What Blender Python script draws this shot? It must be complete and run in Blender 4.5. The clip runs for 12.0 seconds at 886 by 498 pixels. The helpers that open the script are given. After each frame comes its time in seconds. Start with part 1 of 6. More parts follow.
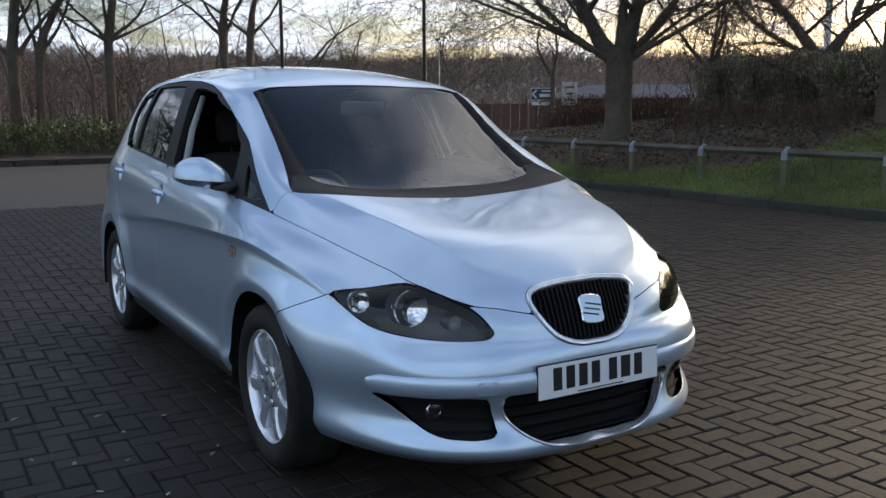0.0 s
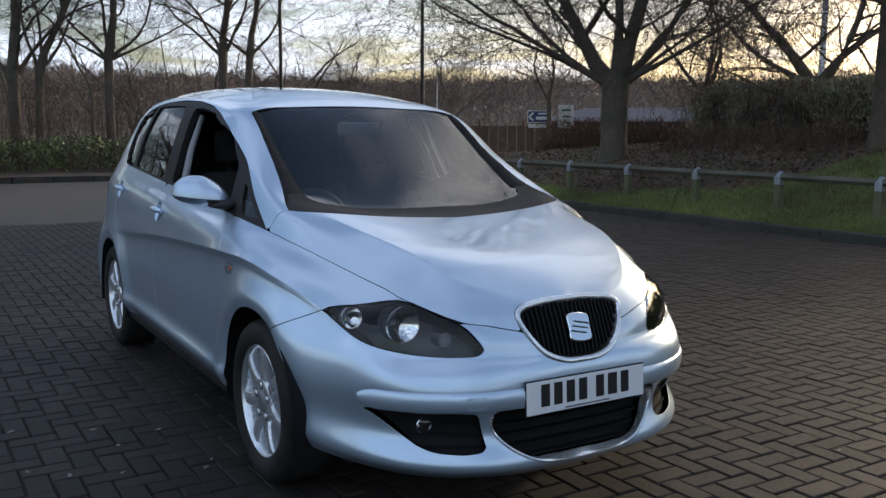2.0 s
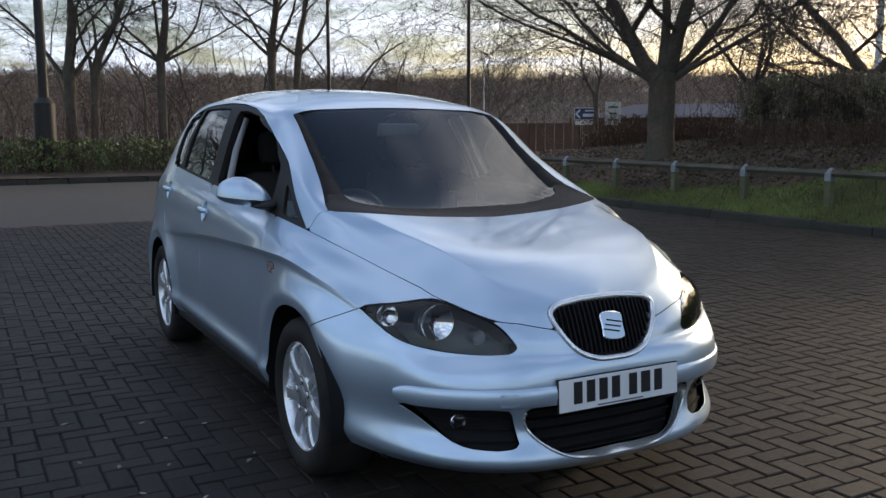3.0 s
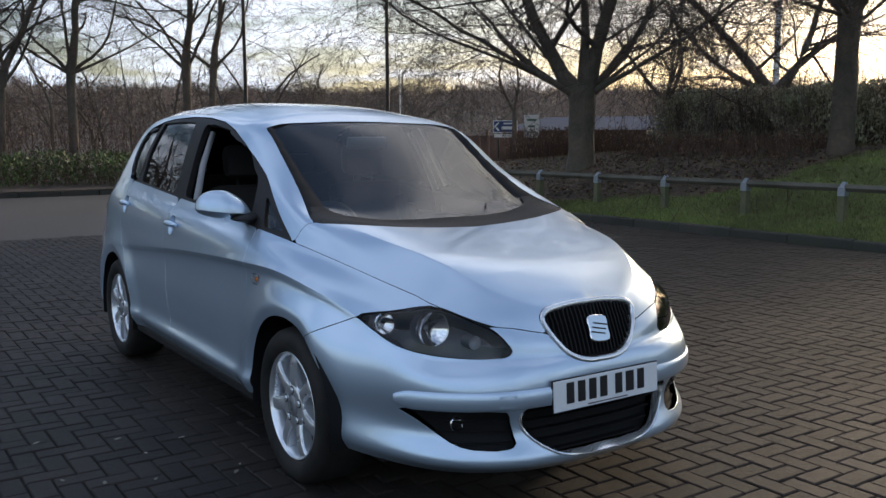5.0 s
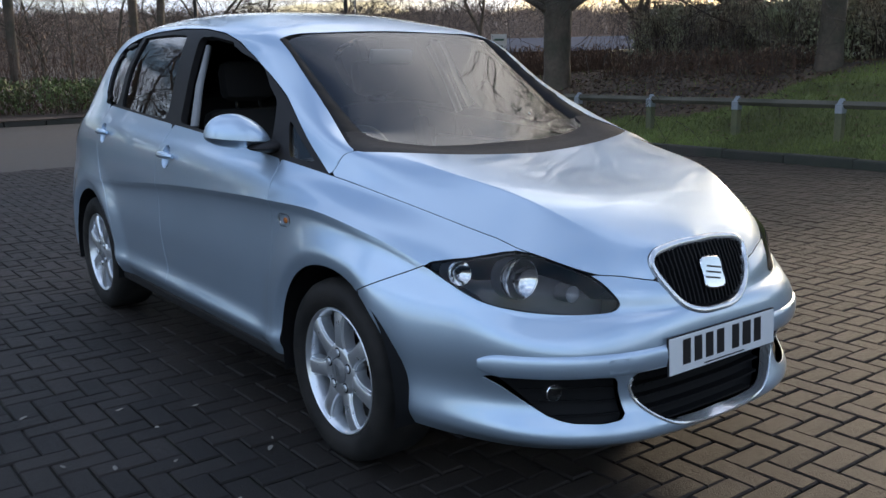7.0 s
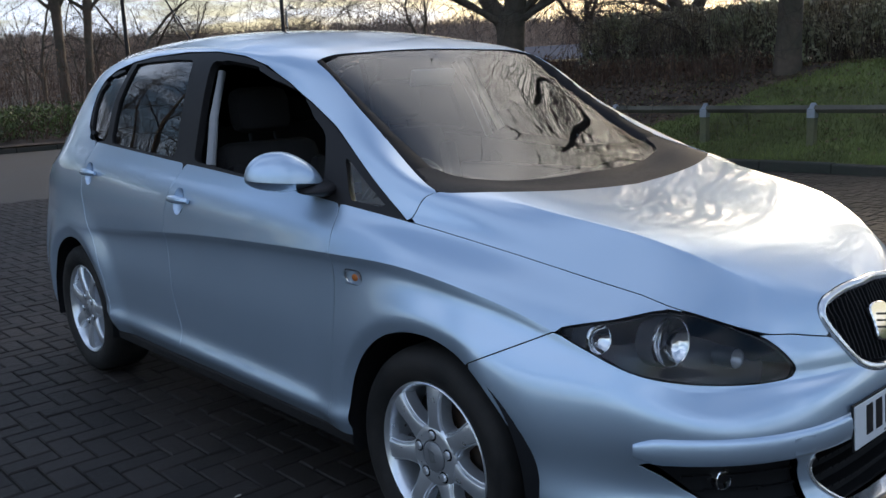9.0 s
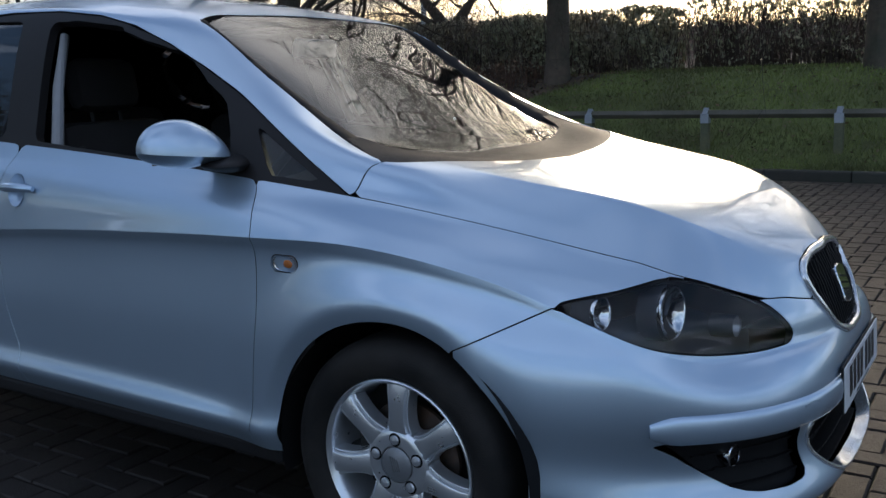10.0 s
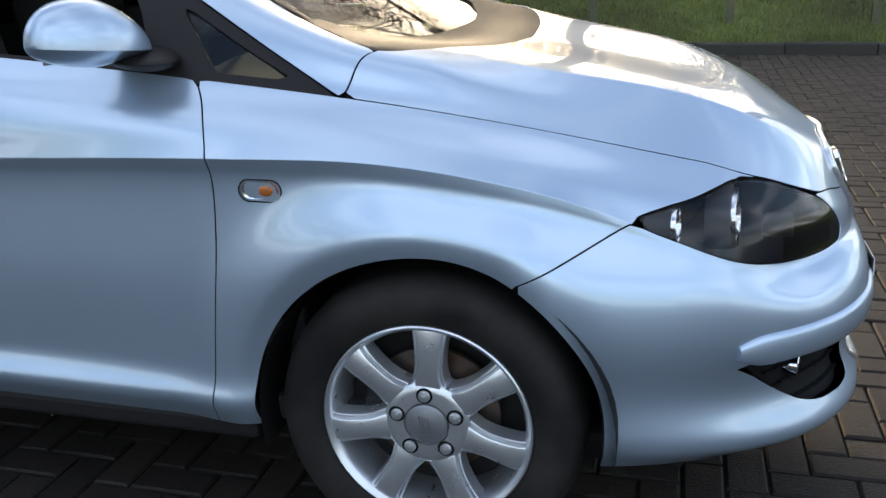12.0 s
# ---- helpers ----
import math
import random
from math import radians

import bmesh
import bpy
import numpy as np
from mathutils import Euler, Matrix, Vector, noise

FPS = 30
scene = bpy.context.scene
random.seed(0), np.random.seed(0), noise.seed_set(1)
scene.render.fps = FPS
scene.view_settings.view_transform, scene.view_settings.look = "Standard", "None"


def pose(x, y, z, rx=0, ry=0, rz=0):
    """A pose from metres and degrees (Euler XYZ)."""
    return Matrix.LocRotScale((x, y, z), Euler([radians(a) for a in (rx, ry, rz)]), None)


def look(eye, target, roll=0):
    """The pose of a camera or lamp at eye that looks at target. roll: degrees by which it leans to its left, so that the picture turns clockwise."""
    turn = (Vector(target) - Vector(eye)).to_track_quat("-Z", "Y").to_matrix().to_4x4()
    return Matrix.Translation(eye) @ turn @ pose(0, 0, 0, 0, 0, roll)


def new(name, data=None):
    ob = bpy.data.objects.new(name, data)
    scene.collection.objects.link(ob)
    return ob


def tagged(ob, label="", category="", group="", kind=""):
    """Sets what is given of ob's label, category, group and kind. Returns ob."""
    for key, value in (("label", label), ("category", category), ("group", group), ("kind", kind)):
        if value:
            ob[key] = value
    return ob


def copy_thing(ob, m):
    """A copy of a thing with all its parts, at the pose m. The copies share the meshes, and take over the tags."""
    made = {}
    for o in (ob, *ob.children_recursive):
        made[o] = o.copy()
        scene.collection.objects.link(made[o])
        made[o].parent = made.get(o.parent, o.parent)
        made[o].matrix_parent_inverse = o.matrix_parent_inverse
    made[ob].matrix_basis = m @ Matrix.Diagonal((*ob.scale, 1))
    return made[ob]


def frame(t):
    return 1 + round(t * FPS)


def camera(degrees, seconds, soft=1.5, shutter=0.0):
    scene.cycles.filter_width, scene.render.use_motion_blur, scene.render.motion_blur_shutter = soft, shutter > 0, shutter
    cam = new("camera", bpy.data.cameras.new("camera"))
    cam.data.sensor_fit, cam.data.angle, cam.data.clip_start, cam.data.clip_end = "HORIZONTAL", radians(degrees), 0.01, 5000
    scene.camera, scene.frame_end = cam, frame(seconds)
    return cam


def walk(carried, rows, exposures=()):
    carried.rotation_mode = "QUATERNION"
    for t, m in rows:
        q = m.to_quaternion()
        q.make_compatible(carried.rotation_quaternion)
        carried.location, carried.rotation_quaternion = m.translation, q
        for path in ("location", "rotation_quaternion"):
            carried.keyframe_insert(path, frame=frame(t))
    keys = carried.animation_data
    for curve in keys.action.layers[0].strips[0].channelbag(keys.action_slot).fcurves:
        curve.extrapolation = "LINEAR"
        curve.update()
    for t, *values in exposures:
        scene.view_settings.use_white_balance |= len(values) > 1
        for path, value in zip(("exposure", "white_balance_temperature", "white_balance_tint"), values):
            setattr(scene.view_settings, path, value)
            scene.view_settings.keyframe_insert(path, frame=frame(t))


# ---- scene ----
cam = camera(52.3, 12.0)
EXPOSURES = [(0, 2.8, 6750, 10), (2.5, 2.7, 6750, 10), (5.5, 2.74, 6750, 10), (6.2, 2.8, 6700, 10), (7.0, 3.0, 6550, 10), (7.7, 2.95, 6500, 10), (9.5, 2.55, 6350, 10), (10.0, 2.38, 6250, 10), (10.5, 2.7, 6400, 10), (12, 3.4, 7250, 10)]
ROWS = [
    (0, 4.441, -1.978, 1.352, 58.76, -8.92, 0.26),
    (0.5, 4.447, -1.977, 1.353, 58.19, -8.70, -0.04),
    (1, 4.456, -1.976, 1.349, 57.99, -8.79, -0.10),
    (1.5, 4.477, -2.000, 1.354, 57.41, -8.43, -0.07),
    (2, 4.514, -2.003, 1.354, 58.62, -7.59, -0.31),
    (2.5, 4.566, -1.976, 1.361, 61.18, -7.38, -0.31),
    (2.7, 4.588, -1.977, 1.364, 61.79, -7.66, 0.03),
    (4.3, 4.579, -2.213, 1.375, 57.73, -7.44, 1.39),
    (4.5, 4.576, -2.258, 1.373, 56.71, -7.14, 1.16),
    (5, 4.536, -2.301, 1.372, 56.01, -6.97, 0.27),
    (5.5, 4.418, -2.287, 1.349, 56.47, -7.82, -0.25),
    (6, 4.160, -2.212, 1.344, 56.13, -9.36, -0.10),
    (6.5, 3.985, -2.182, 1.328, 55.45, -11.28, 0.71),
    (7, 3.808, -2.290, 1.324, 52.87, -11.72, 0.98),
    (7.5, 3.610, -2.435, 1.321, 50.21, -10.64, 0.84),
    (7.7, 3.554, -2.460, 1.330, 49.90, -9.94, 1.05),
    (9.3, 2.879, -2.350, 1.366, 47.26, -10.99, 3.50),
    (9.5, 2.707, -2.464, 1.307, 41.99, -9.47, 1.91),
    (10, 2.519, -2.495, 1.230, 32.70, -10.65, 1.85),
    (10.5, 2.287, -2.407, 1.191, 27.50, -16.57, 3.47),
    (11, 2.055, -2.293, 1.191, 23.71, -20.60, 2.84),
    (11.5, 1.937, -2.281, 1.204, 19.19, -20.72, 1.79),
    (12, 1.746, -2.376, 1.230, 14.52, -18.81, 1.50),
]
walk(cam, [(t, pose(x, y, z, 90 + pitch, roll, yaw)) for t, x, y, z, yaw, pitch, roll in ROWS], EXPOSURES)
# ---- sky, sun ----
SUN_YAW, SUN_UP = 18.0, 13.0
to_sun = Vector((-math.sin(radians(SUN_YAW)) * math.cos(radians(SUN_UP)), math.cos(radians(SUN_YAW)) * math.cos(radians(SUN_UP)), math.sin(radians(SUN_UP))))
world = bpy.data.worlds.new("evening_sky")
scene.world = world
world.use_nodes = True
wt = world.node_tree
wn, wl = wt.nodes, wt.links
wn.clear()
w_out, w_bg = wn.new("ShaderNodeOutputWorld"), wn.new("ShaderNodeBackground")
w_sky = wn.new("ShaderNodeTexSky")
w_sky.sky_type, w_sky.sun_disc = "NISHITA", False
w_sky.sun_elevation, w_sky.sun_rotation = radians(SUN_UP), radians(-SUN_YAW)
w_sky.air_density, w_sky.dust_density, w_sky.ozone_density = 1.2, 2.0, 2.5
SKY = 0.15
w_co = wn.new("ShaderNodeTexCoord")
w_sep = wn.new("ShaderNodeSeparateXYZ")
wl.new(w_co.outputs["Generated"], w_sep.inputs[0])


def w_math(op, a, b=0.0, clamp=False):
    n = wn.new("ShaderNodeMath")
    n.operation, n.use_clamp = op, clamp
    for k, v in enumerate((a, b)):
        if isinstance(v, (int, float)):
            n.inputs[k].default_value = v
        else:
            wl.new(v, n.inputs[k])
    return n.outputs[0]


def w_mix(fac, a, b, kind="MIX"):
    n = wn.new("ShaderNodeMix")
    n.data_type, n.blend_type = "RGBA", kind
    for k, v in ((0, fac), (6, a), (7, b)):
        if isinstance(v, (int, float)):
            n.inputs[k].default_value = v
        elif isinstance(v, tuple):
            n.inputs[k].default_value = (*v, 1)
        else:
            wl.new(v, n.inputs[k])
    return n.outputs[2]


# broken cloud, laid on a flat layer overhead, warm towards the low sun
up = w_math("ADD", w_math("MAXIMUM", w_sep.outputs[2], 0.0), 0.12)
w_lay = wn.new("ShaderNodeCombineXYZ")
wl.new(w_math("DIVIDE", w_sep.outputs[0], up), w_lay.inputs[0])
wl.new(w_math("DIVIDE", w_sep.outputs[1], up), w_lay.inputs[1])
w_noise = wn.new("ShaderNodeTexNoise")
w_noise.inputs["Scale"].default_value, w_noise.inputs["Detail"].default_value, w_noise.inputs["Roughness"].default_value = 1.5, 7, 0.6
w_shift = wn.new("ShaderNodeVectorMath")
w_shift.inputs[1].default_value = (-11.644, 0.567, 12.361)
wl.new(w_lay.outputs[0], w_shift.inputs[0])
wl.new(w_shift.outputs[0], w_noise.inputs["Vector"])
w_ramp = wn.new("ShaderNodeValToRGB")
w_ramp.color_ramp.elements[0].position, w_ramp.color_ramp.elements[1].position = 0.46, 0.60
wl.new(w_noise.outputs[0], w_ramp.inputs[0])
w_dot = wn.new("ShaderNodeVectorMath")
w_dot.operation = "DOT_PRODUCT"
w_dot.inputs[1].default_value = to_sun
wl.new(w_co.outputs["Generated"], w_dot.inputs[0])
near = w_math("POWER", w_math("MAXIMUM", w_dot.outputs["Value"], 0.0), 4.0)
cloud = w_mix(near, (2.55, 2.95, 3.7), (2.45, 2.15, 1.85))
thin = w_math("SUBTRACT", 0.9, w_math("MULTIPLY", w_math("MAXIMUM", w_sep.outputs[2], 0.0), 0.55))   # thinner cloud overhead
sky = w_mix(w_math("MULTIPLY", w_ramp.outputs[0], thin), w_mix(1.0, w_sky.outputs[0], (0.34, 0.34, 0.38), "MULTIPLY"), cloud)
glow = w_math("POWER", w_math("MAXIMUM", w_dot.outputs["Value"], 0.0), 14.0)
sky = w_mix(w_math("MULTIPLY", glow, 0.30), sky, (2.1, 1.72, 1.15))
sky = w_mix(1.0, sky, w_mix(w_math("POWER", w_math("MAXIMUM", w_sep.outputs[2], 0.0), 0.7), (0.55, 0.55, 0.55), (0.58, 0.58, 0.58)), "MULTIPLY")   # brighter overhead
# bright haze round the veiled sun, and lit cloud above it
high = Vector((to_sun.x, to_sun.y, 0)).normalized() * math.cos(radians(25)) + Vector((0, 0, math.sin(radians(25))))
w_high = wn.new("ShaderNodeVectorMath")
w_high.operation = "DOT_PRODUCT"
w_high.inputs[1].default_value = high
wl.new(w_co.outputs["Generated"], w_high.inputs[0])
lit = w_math("MULTIPLY", w_math("POWER", w_math("MAXIMUM", w_high.outputs["Value"], 0.0), 15.0), w_math("ADD", w_math("MULTIPLY", w_ramp.outputs[0], 0.65), 0.35))
sky = w_mix(lit, sky, w_mix(1.0, sky, (2.3, 2.1, 1.75), "ADD"))
haze = w_math("POWER", w_math("MAXIMUM", w_dot.outputs["Value"], 0.0), 60.0)
sky = w_mix(haze, sky, w_mix(1.0, sky, (4.2, 3.3, 2.05), "ADD"))
wl.new(sky, w_bg.inputs[0])
w_bg.inputs[1].default_value = SKY
wl.new(w_bg.outputs[0], w_out.inputs[0])

sun = new("sun", bpy.data.lights.new("sun", "SUN"))
sun.data.energy, sun.data.angle, sun.data.color = 0.30, radians(5.0), (1.0, 0.82, 0.60)
sun.matrix_world = look(to_sun * 60, (0, 0, 0))


# ---- materials ----
def material(name, color, rough=0.5, metal=0.0, vary=0.15, scale=8.0, bump=0.0, bump_scale=60.0, second=None, mask_scale=1.5, per_object=0.0, per_island=0.0, **extra):
    """A surface with colour mottled at two scales, and fine relief."""
    m = bpy.data.materials.new(name)
    m.use_nodes = True
    t, n = m.node_tree, m.node_tree.nodes
    p = n["Principled BSDF"]
    co = n.new("ShaderNodeTexCoord")
    big, small = n.new("ShaderNodeTexNoise"), n.new("ShaderNodeTexNoise")
    big.inputs["Scale"].default_value, small.inputs["Scale"].default_value = mask_scale, scale
    big.inputs["Detail"].default_value = small.inputs["Detail"].default_value = 5
    geo = n.new("ShaderNodeNewGeometry")
    t.links.new(geo.outputs["Position"], big.inputs["Vector"])
    t.links.new(geo.outputs["Position"], small.inputs["Vector"])
    ramp = n.new("ShaderNodeValToRGB")
    ramp.color_ramp.elements[0].position, ramp.color_ramp.elements[1].position = 0.38, 0.62
    t.links.new(big.outputs[0], ramp.inputs[0])
    mix = n.new("ShaderNodeMix")
    mix.data_type = "RGBA"
    mix.inputs[6].default_value = (*color, 1)
    mix.inputs[7].default_value = (*(second or [c * (1 - vary) for c in color]), 1)
    t.links.new(ramp.outputs[0], mix.inputs[0])
    hsv = n.new("ShaderNodeHueSaturation")
    t.links.new(mix.outputs[2], hsv.inputs["Color"])
    val = n.new("ShaderNodeMapRange")
    val.inputs[3].default_value, val.inputs[4].default_value = 1 - vary, 1 + vary
    t.links.new(small.outputs[0], val.inputs[0])
    last = val.outputs[0]
    for amount, source in ((per_object, ("ShaderNodeObjectInfo", "Random")), (per_island, ("ShaderNodeNewGeometry", "Random Per Island"))):
        if amount:
            s = n.new(source[0])
            r = n.new("ShaderNodeMapRange")
            r.inputs[3].default_value, r.inputs[4].default_value = 1 - amount, 1 + amount
            t.links.new(s.outputs[source[1]], r.inputs[0])
            mu = n.new("ShaderNodeMath")
            mu.operation = "MULTIPLY"
            t.links.new(last, mu.inputs[0])
            t.links.new(r.outputs[0], mu.inputs[1])
            last = mu.outputs[0]
    t.links.new(last, hsv.inputs["Value"])
    t.links.new(hsv.outputs[0], p.inputs["Base Color"])
    p.inputs["Metallic"].default_value = metal
    rr = n.new("ShaderNodeMapRange")
    rr.inputs[3].default_value, rr.inputs[4].default_value = max(0, rough - vary * 0.3), min(1, rough + vary * 0.3)
    t.links.new(small.outputs[0], rr.inputs[0])
    t.links.new(rr.outputs[0], p.inputs["Roughness"])
    if bump:
        fine, bp = n.new("ShaderNodeTexNoise"), n.new("ShaderNodeBump")
        fine.inputs["Scale"].default_value, fine.inputs["Detail"].default_value = bump_scale, 4
        t.links.new(geo.outputs["Position"], fine.inputs["Vector"])
        bp.inputs["Strength"].default_value, bp.inputs["Distance"].default_value = bump, 0.01
        t.links.new(fine.outputs[0], bp.inputs["Height"])
        t.links.new(bp.outputs[0], p.inputs["Normal"])
    for k, v in extra.items():
        p.inputs[k.replace("_", " ")].default_value = v
    return m


def glass(name, color, rough=0.0, clear=0.75, tint=(1, 1, 1), ior=1.52):
    """A thin pane: part see-through, part mirror by Fresnel."""
    m = bpy.data.materials.new(name)
    m.use_nodes = True
    t, n = m.node_tree, m.node_tree.nodes
    n.clear()
    out, mix = n.new("ShaderNodeOutputMaterial"), n.new("ShaderNodeMixShader")
    see, gl, fr = n.new("ShaderNodeBsdfTransparent"), n.new("ShaderNodeBsdfGlossy"), n.new("ShaderNodeFresnel")
    see.inputs[0].default_value = (*[c * clear for c in tint], 1)
    gl.inputs[0].default_value, gl.inputs[1].default_value = (*color, 1), rough
    fr.inputs[0].default_value = ior
    t.links.new(fr.outputs[0], mix.inputs[0])
    t.links.new(see.outputs[0], mix.inputs[1])
    t.links.new(gl.outputs[0], mix.inputs[2])
    t.links.new(mix.outputs[0], out.inputs[0])
    return m


bright_paint = material("bright_silver", (0.80, 0.82, 0.84), 0.22, 0.75, 0.03, 60, Coat_Weight=1.0, Coat_Roughness=0.03)
paint = material("silver_paint", (0.490, 0.620, 0.765), 0.36, 0.72, 0.03, 900, 0.0, mask_scale=2.0, Coat_Weight=1.0, Coat_Roughness=0.01, Coat_IOR=1.7)
black_plastic = material("matt_black_plastic", (0.018, 0.017, 0.018), 0.6, 0, 0.2, 60, 0.15, 900, Specular_IOR_Level=0.2)
black_trim = material("satin_black_trim", (0.014, 0.012, 0.012), 0.55, 0, 0.15, 40, Specular_IOR_Level=0.30)
gloss_black = material("gloss_black", (0.010, 0.010, 0.011), 0.22, 0, 0.1, 40)
mesh_black = material("dull_black", (0.012, 0.012, 0.013), 0.7, 0, 0.3, 50, Specular_IOR_Level=0.15)
screen_glass = glass("windscreen_glass", (1, 1, 1), 0.0, 0.72, (0.92, 1.0, 0.98), 1.52)
side_glass = glass("side_glass", (1, 1, 1), 0.0, 0.70, (0.92, 1.0, 0.97))
tint_glass = glass("tinted_glass", (1, 1, 1), 0.0, 0.22, (0.9, 1.0, 1.0), 1.80)
clear_lens = glass("lamp_lens", (1, 1, 1), 0.0, 0.95, (1, 1, 1), 1.42)
chrome = material("chrome", (0.86, 0.87, 0.88), 0.06, 1.0, 0.03, 30)
chrome_facet = material("ribbed_chrome", (0.88, 0.89, 0.91), 0.05, 1.0, 0.03, 40, 0.12, 45)
lamp_black = material("smoked_lamp_plastic", (0.042, 0.044, 0.052), 0.35, 0.1, 0.1, 30)
lamp_grey = material("lamp_grey", (0.35, 0.36, 0.38), 0.25, 0.6, 0.1, 30)
amber = material("amber_bulb", (0.75, 0.22, 0.04), 0.2, 0, 0.1, 30)
rubber = material("tyre_rubber", (0.0085, 0.0080, 0.0078), 0.75, 0, 0.35, 25, 0.2, 300, second=(0.027, 0.024, 0.022), mask_scale=6, Specular_IOR_Level=0.3)
alloy = material("painted_alloy", (0.76, 0.79, 0.83), 0.28, 0.8, 0.06, 30, 0.0, mask_scale=9, Coat_Weight=0.5, Coat_Roughness=0.08)
alloy_dark = material("etched_alloy", (0.20, 0.21, 0.22), 0.4, 0.6, 0.1, 60)
cap_grey = material("grey_cap", (0.27, 0.28, 0.30), 0.38, 0.5, 0.08, 80)
disc_steel = material("brake_steel", (0.085, 0.072, 0.064), 0.5, 0.7, 0.3, 40, second=(0.10, 0.06, 0.04), mask_scale=20)
dark_metal = material("grimy_metal", (0.02, 0.019, 0.018), 0.7, 0.3, 0.3, 40)
plate_white = material("plate_white", (0.72, 0.74, 0.76), 0.35, 0, 0.04, 60)
ink = material("black_ink", (0.012, 0.012, 0.014), 0.4, 0, 0.1, 60)
trim_cloth = material("dark_seat_cloth", (0.034, 0.031, 0.031), 0.9, 0, 0.3, 200, 0.3, 700)
trim_plastic = material("dark_dashboard", (0.036, 0.036, 0.038), 0.6, 0, 0.2, 80, 0.2, 600)
trim_pale = material("pale_grey_lining", (0.33, 0.33, 0.34), 0.7, 0, 0.1, 50)
brick = material("brick_paver", (0.0265, 0.0208, 0.0175), 0.66, 0, 0.30, 70, 0.55, 160, second=(0.0175, 0.0142, 0.0122), mask_scale=1.1, per_object=0.28, Specular_IOR_Level=0.30)
brick_far = material("brick_paver_field", (0.0265, 0.0208, 0.0175), 0.66, 0, 0.30, 70, 0.55, 160, second=(0.0175, 0.0142, 0.0122), mask_scale=1.1, per_island=0.28, Specular_IOR_Level=0.30)
joint = material("sand_joint", (0.020, 0.016, 0.013), 0.95, 0, 0.4, 40, 0.4, 200, second=(0.020, 0.026, 0.012), mask_scale=2)
tarmac = material("worn_tarmac", (0.052, 0.044, 0.038), 0.75, 0, 0.25, 18, 0.5, 90, second=(0.052, 0.048, 0.045), mask_scale=0.5)
kerb_stone = material("kerb_concrete", (0.052, 0.045, 0.037), 0.85, 0, 0.3, 20, 0.5, 60, second=(0.034, 0.037, 0.027), mask_scale=1.4, per_object=0.15)
soil = material("leafy_soil", (0.135, 0.092, 0.064), 0.95, 0, 0.5, 9, 0.9, 14, second=(0.060, 0.042, 0.031), mask_scale=0.8)
grass_green = material("winter_grass", (0.215, 0.265, 0.070), 0.8, 0, 0.35, 3, 0, second=(0.115, 0.125, 0.040), mask_scale=0.7, per_island=0.35)
turf = material("turf_base", (0.155, 0.190, 0.052), 0.95, 0, 0.4, 6, 0.8, 40, second=(0.090, 0.095, 0.034), mask_scale=0.8)
litter = material("dead_leaves", (0.190, 0.120, 0.075), 0.85, 0, 0.4, 5, 0, second=(0.110, 0.070, 0.046), mask_scale=3, per_island=0.5)
pale_leaf = material("pale_dead_leaf", (0.36, 0.33, 0.28), 0.8, 0, 0.2, 60, 0, per_object=0.3)
bark = material("grey_brown_bark", (0.140, 0.106, 0.080), 0.92, 0, 0.4, 14, 1.0, 30, second=(0.086, 0.080, 0.058), mask_scale=2.2)
twig = material("twig_bark", (0.075, 0.056, 0.044), 0.9, 0, 0.3, 9, 0, per_island=0.2)
twig_red = material("russet_twigs", (0.120, 0.070, 0.048), 0.9, 0, 0.3, 9, 0, per_island=0.3)
# far wood colour is lightened to stand in for haze over the distance
wood_far = material("far_bare_wood", (0.28, 0.200, 0.152), 0.95, 0, 0.3, 0.15, 0, second=(0.17, 0.125, 0.098), mask_scale=0.03, per_island=0.5)
hedge_leaf = material("hedge_leaves", (0.320, 0.335, 0.205), 0.55, 0, 0.3, 3, 0, second=(0.330, 0.280, 0.200), mask_scale=0.9, per_island=0.4)
shrub_leaf = material("shrub_leaves", (0.095, 0.130, 0.034), 0.6, 0, 0.3, 3, 0, second=(0.052, 0.064, 0.020), mask_scale=0.8, per_island=0.4)
post_wood = material("weathered_post", (0.155, 0.145, 0.075), 0.9, 0, 0.3, 30, 0.5, 120, second=(0.115, 0.120, 0.070), mask_scale=3)
rail_wood = material("weathered_rail", (0.150, 0.134, 0.106), 0.85, 0, 0.25, 25, 0.4, 90, second=(0.090, 0.084, 0.062), mask_scale=1.5)
strap = material("galvanised_strap", (0.42, 0.46, 0.52), 0.38, 0.7, 0.15, 40)
pole_dark = material("dark_pole_paint", (0.020, 0.018, 0.017), 0.5, 0.1, 0.2, 12)
pole_pale = material("pale_mast", (0.60, 0.60, 0.58), 0.5, 0.1, 0.1, 4)
sign_white = material("sign_white", (0.66, 0.66, 0.62), 0.5, 0, 0.08, 6)
sign_blue = material("sign_blue", (0.025, 0.05, 0.14), 0.5, 0, 0.08, 6)
sign_green = material("sign_green", (0.05, 0.12, 0.08), 0.5, 0, 0.08, 6)
roof_slate = material("blue_grey_roof", (0.055, 0.060, 0.085), 0.95, 0, 0.15, 2)
wall_brown = material("brown_wall", (0.125, 0.068, 0.045), 0.85, 0, 0.2, 2)
meadow = material("rough_ground", (0.080, 0.062, 0.042), 0.95, 0, 0.4, 0.6, 0.4, 3, second=(0.040, 0.033, 0.022), mask_scale=0.05)
van_white = material("white_paint", (0.62, 0.60, 0.56), 0.4, 0, 0.05, 3)
van_ochre = material("ochre_paint", (0.42, 0.30, 0.14), 0.5, 0, 0.1, 3)
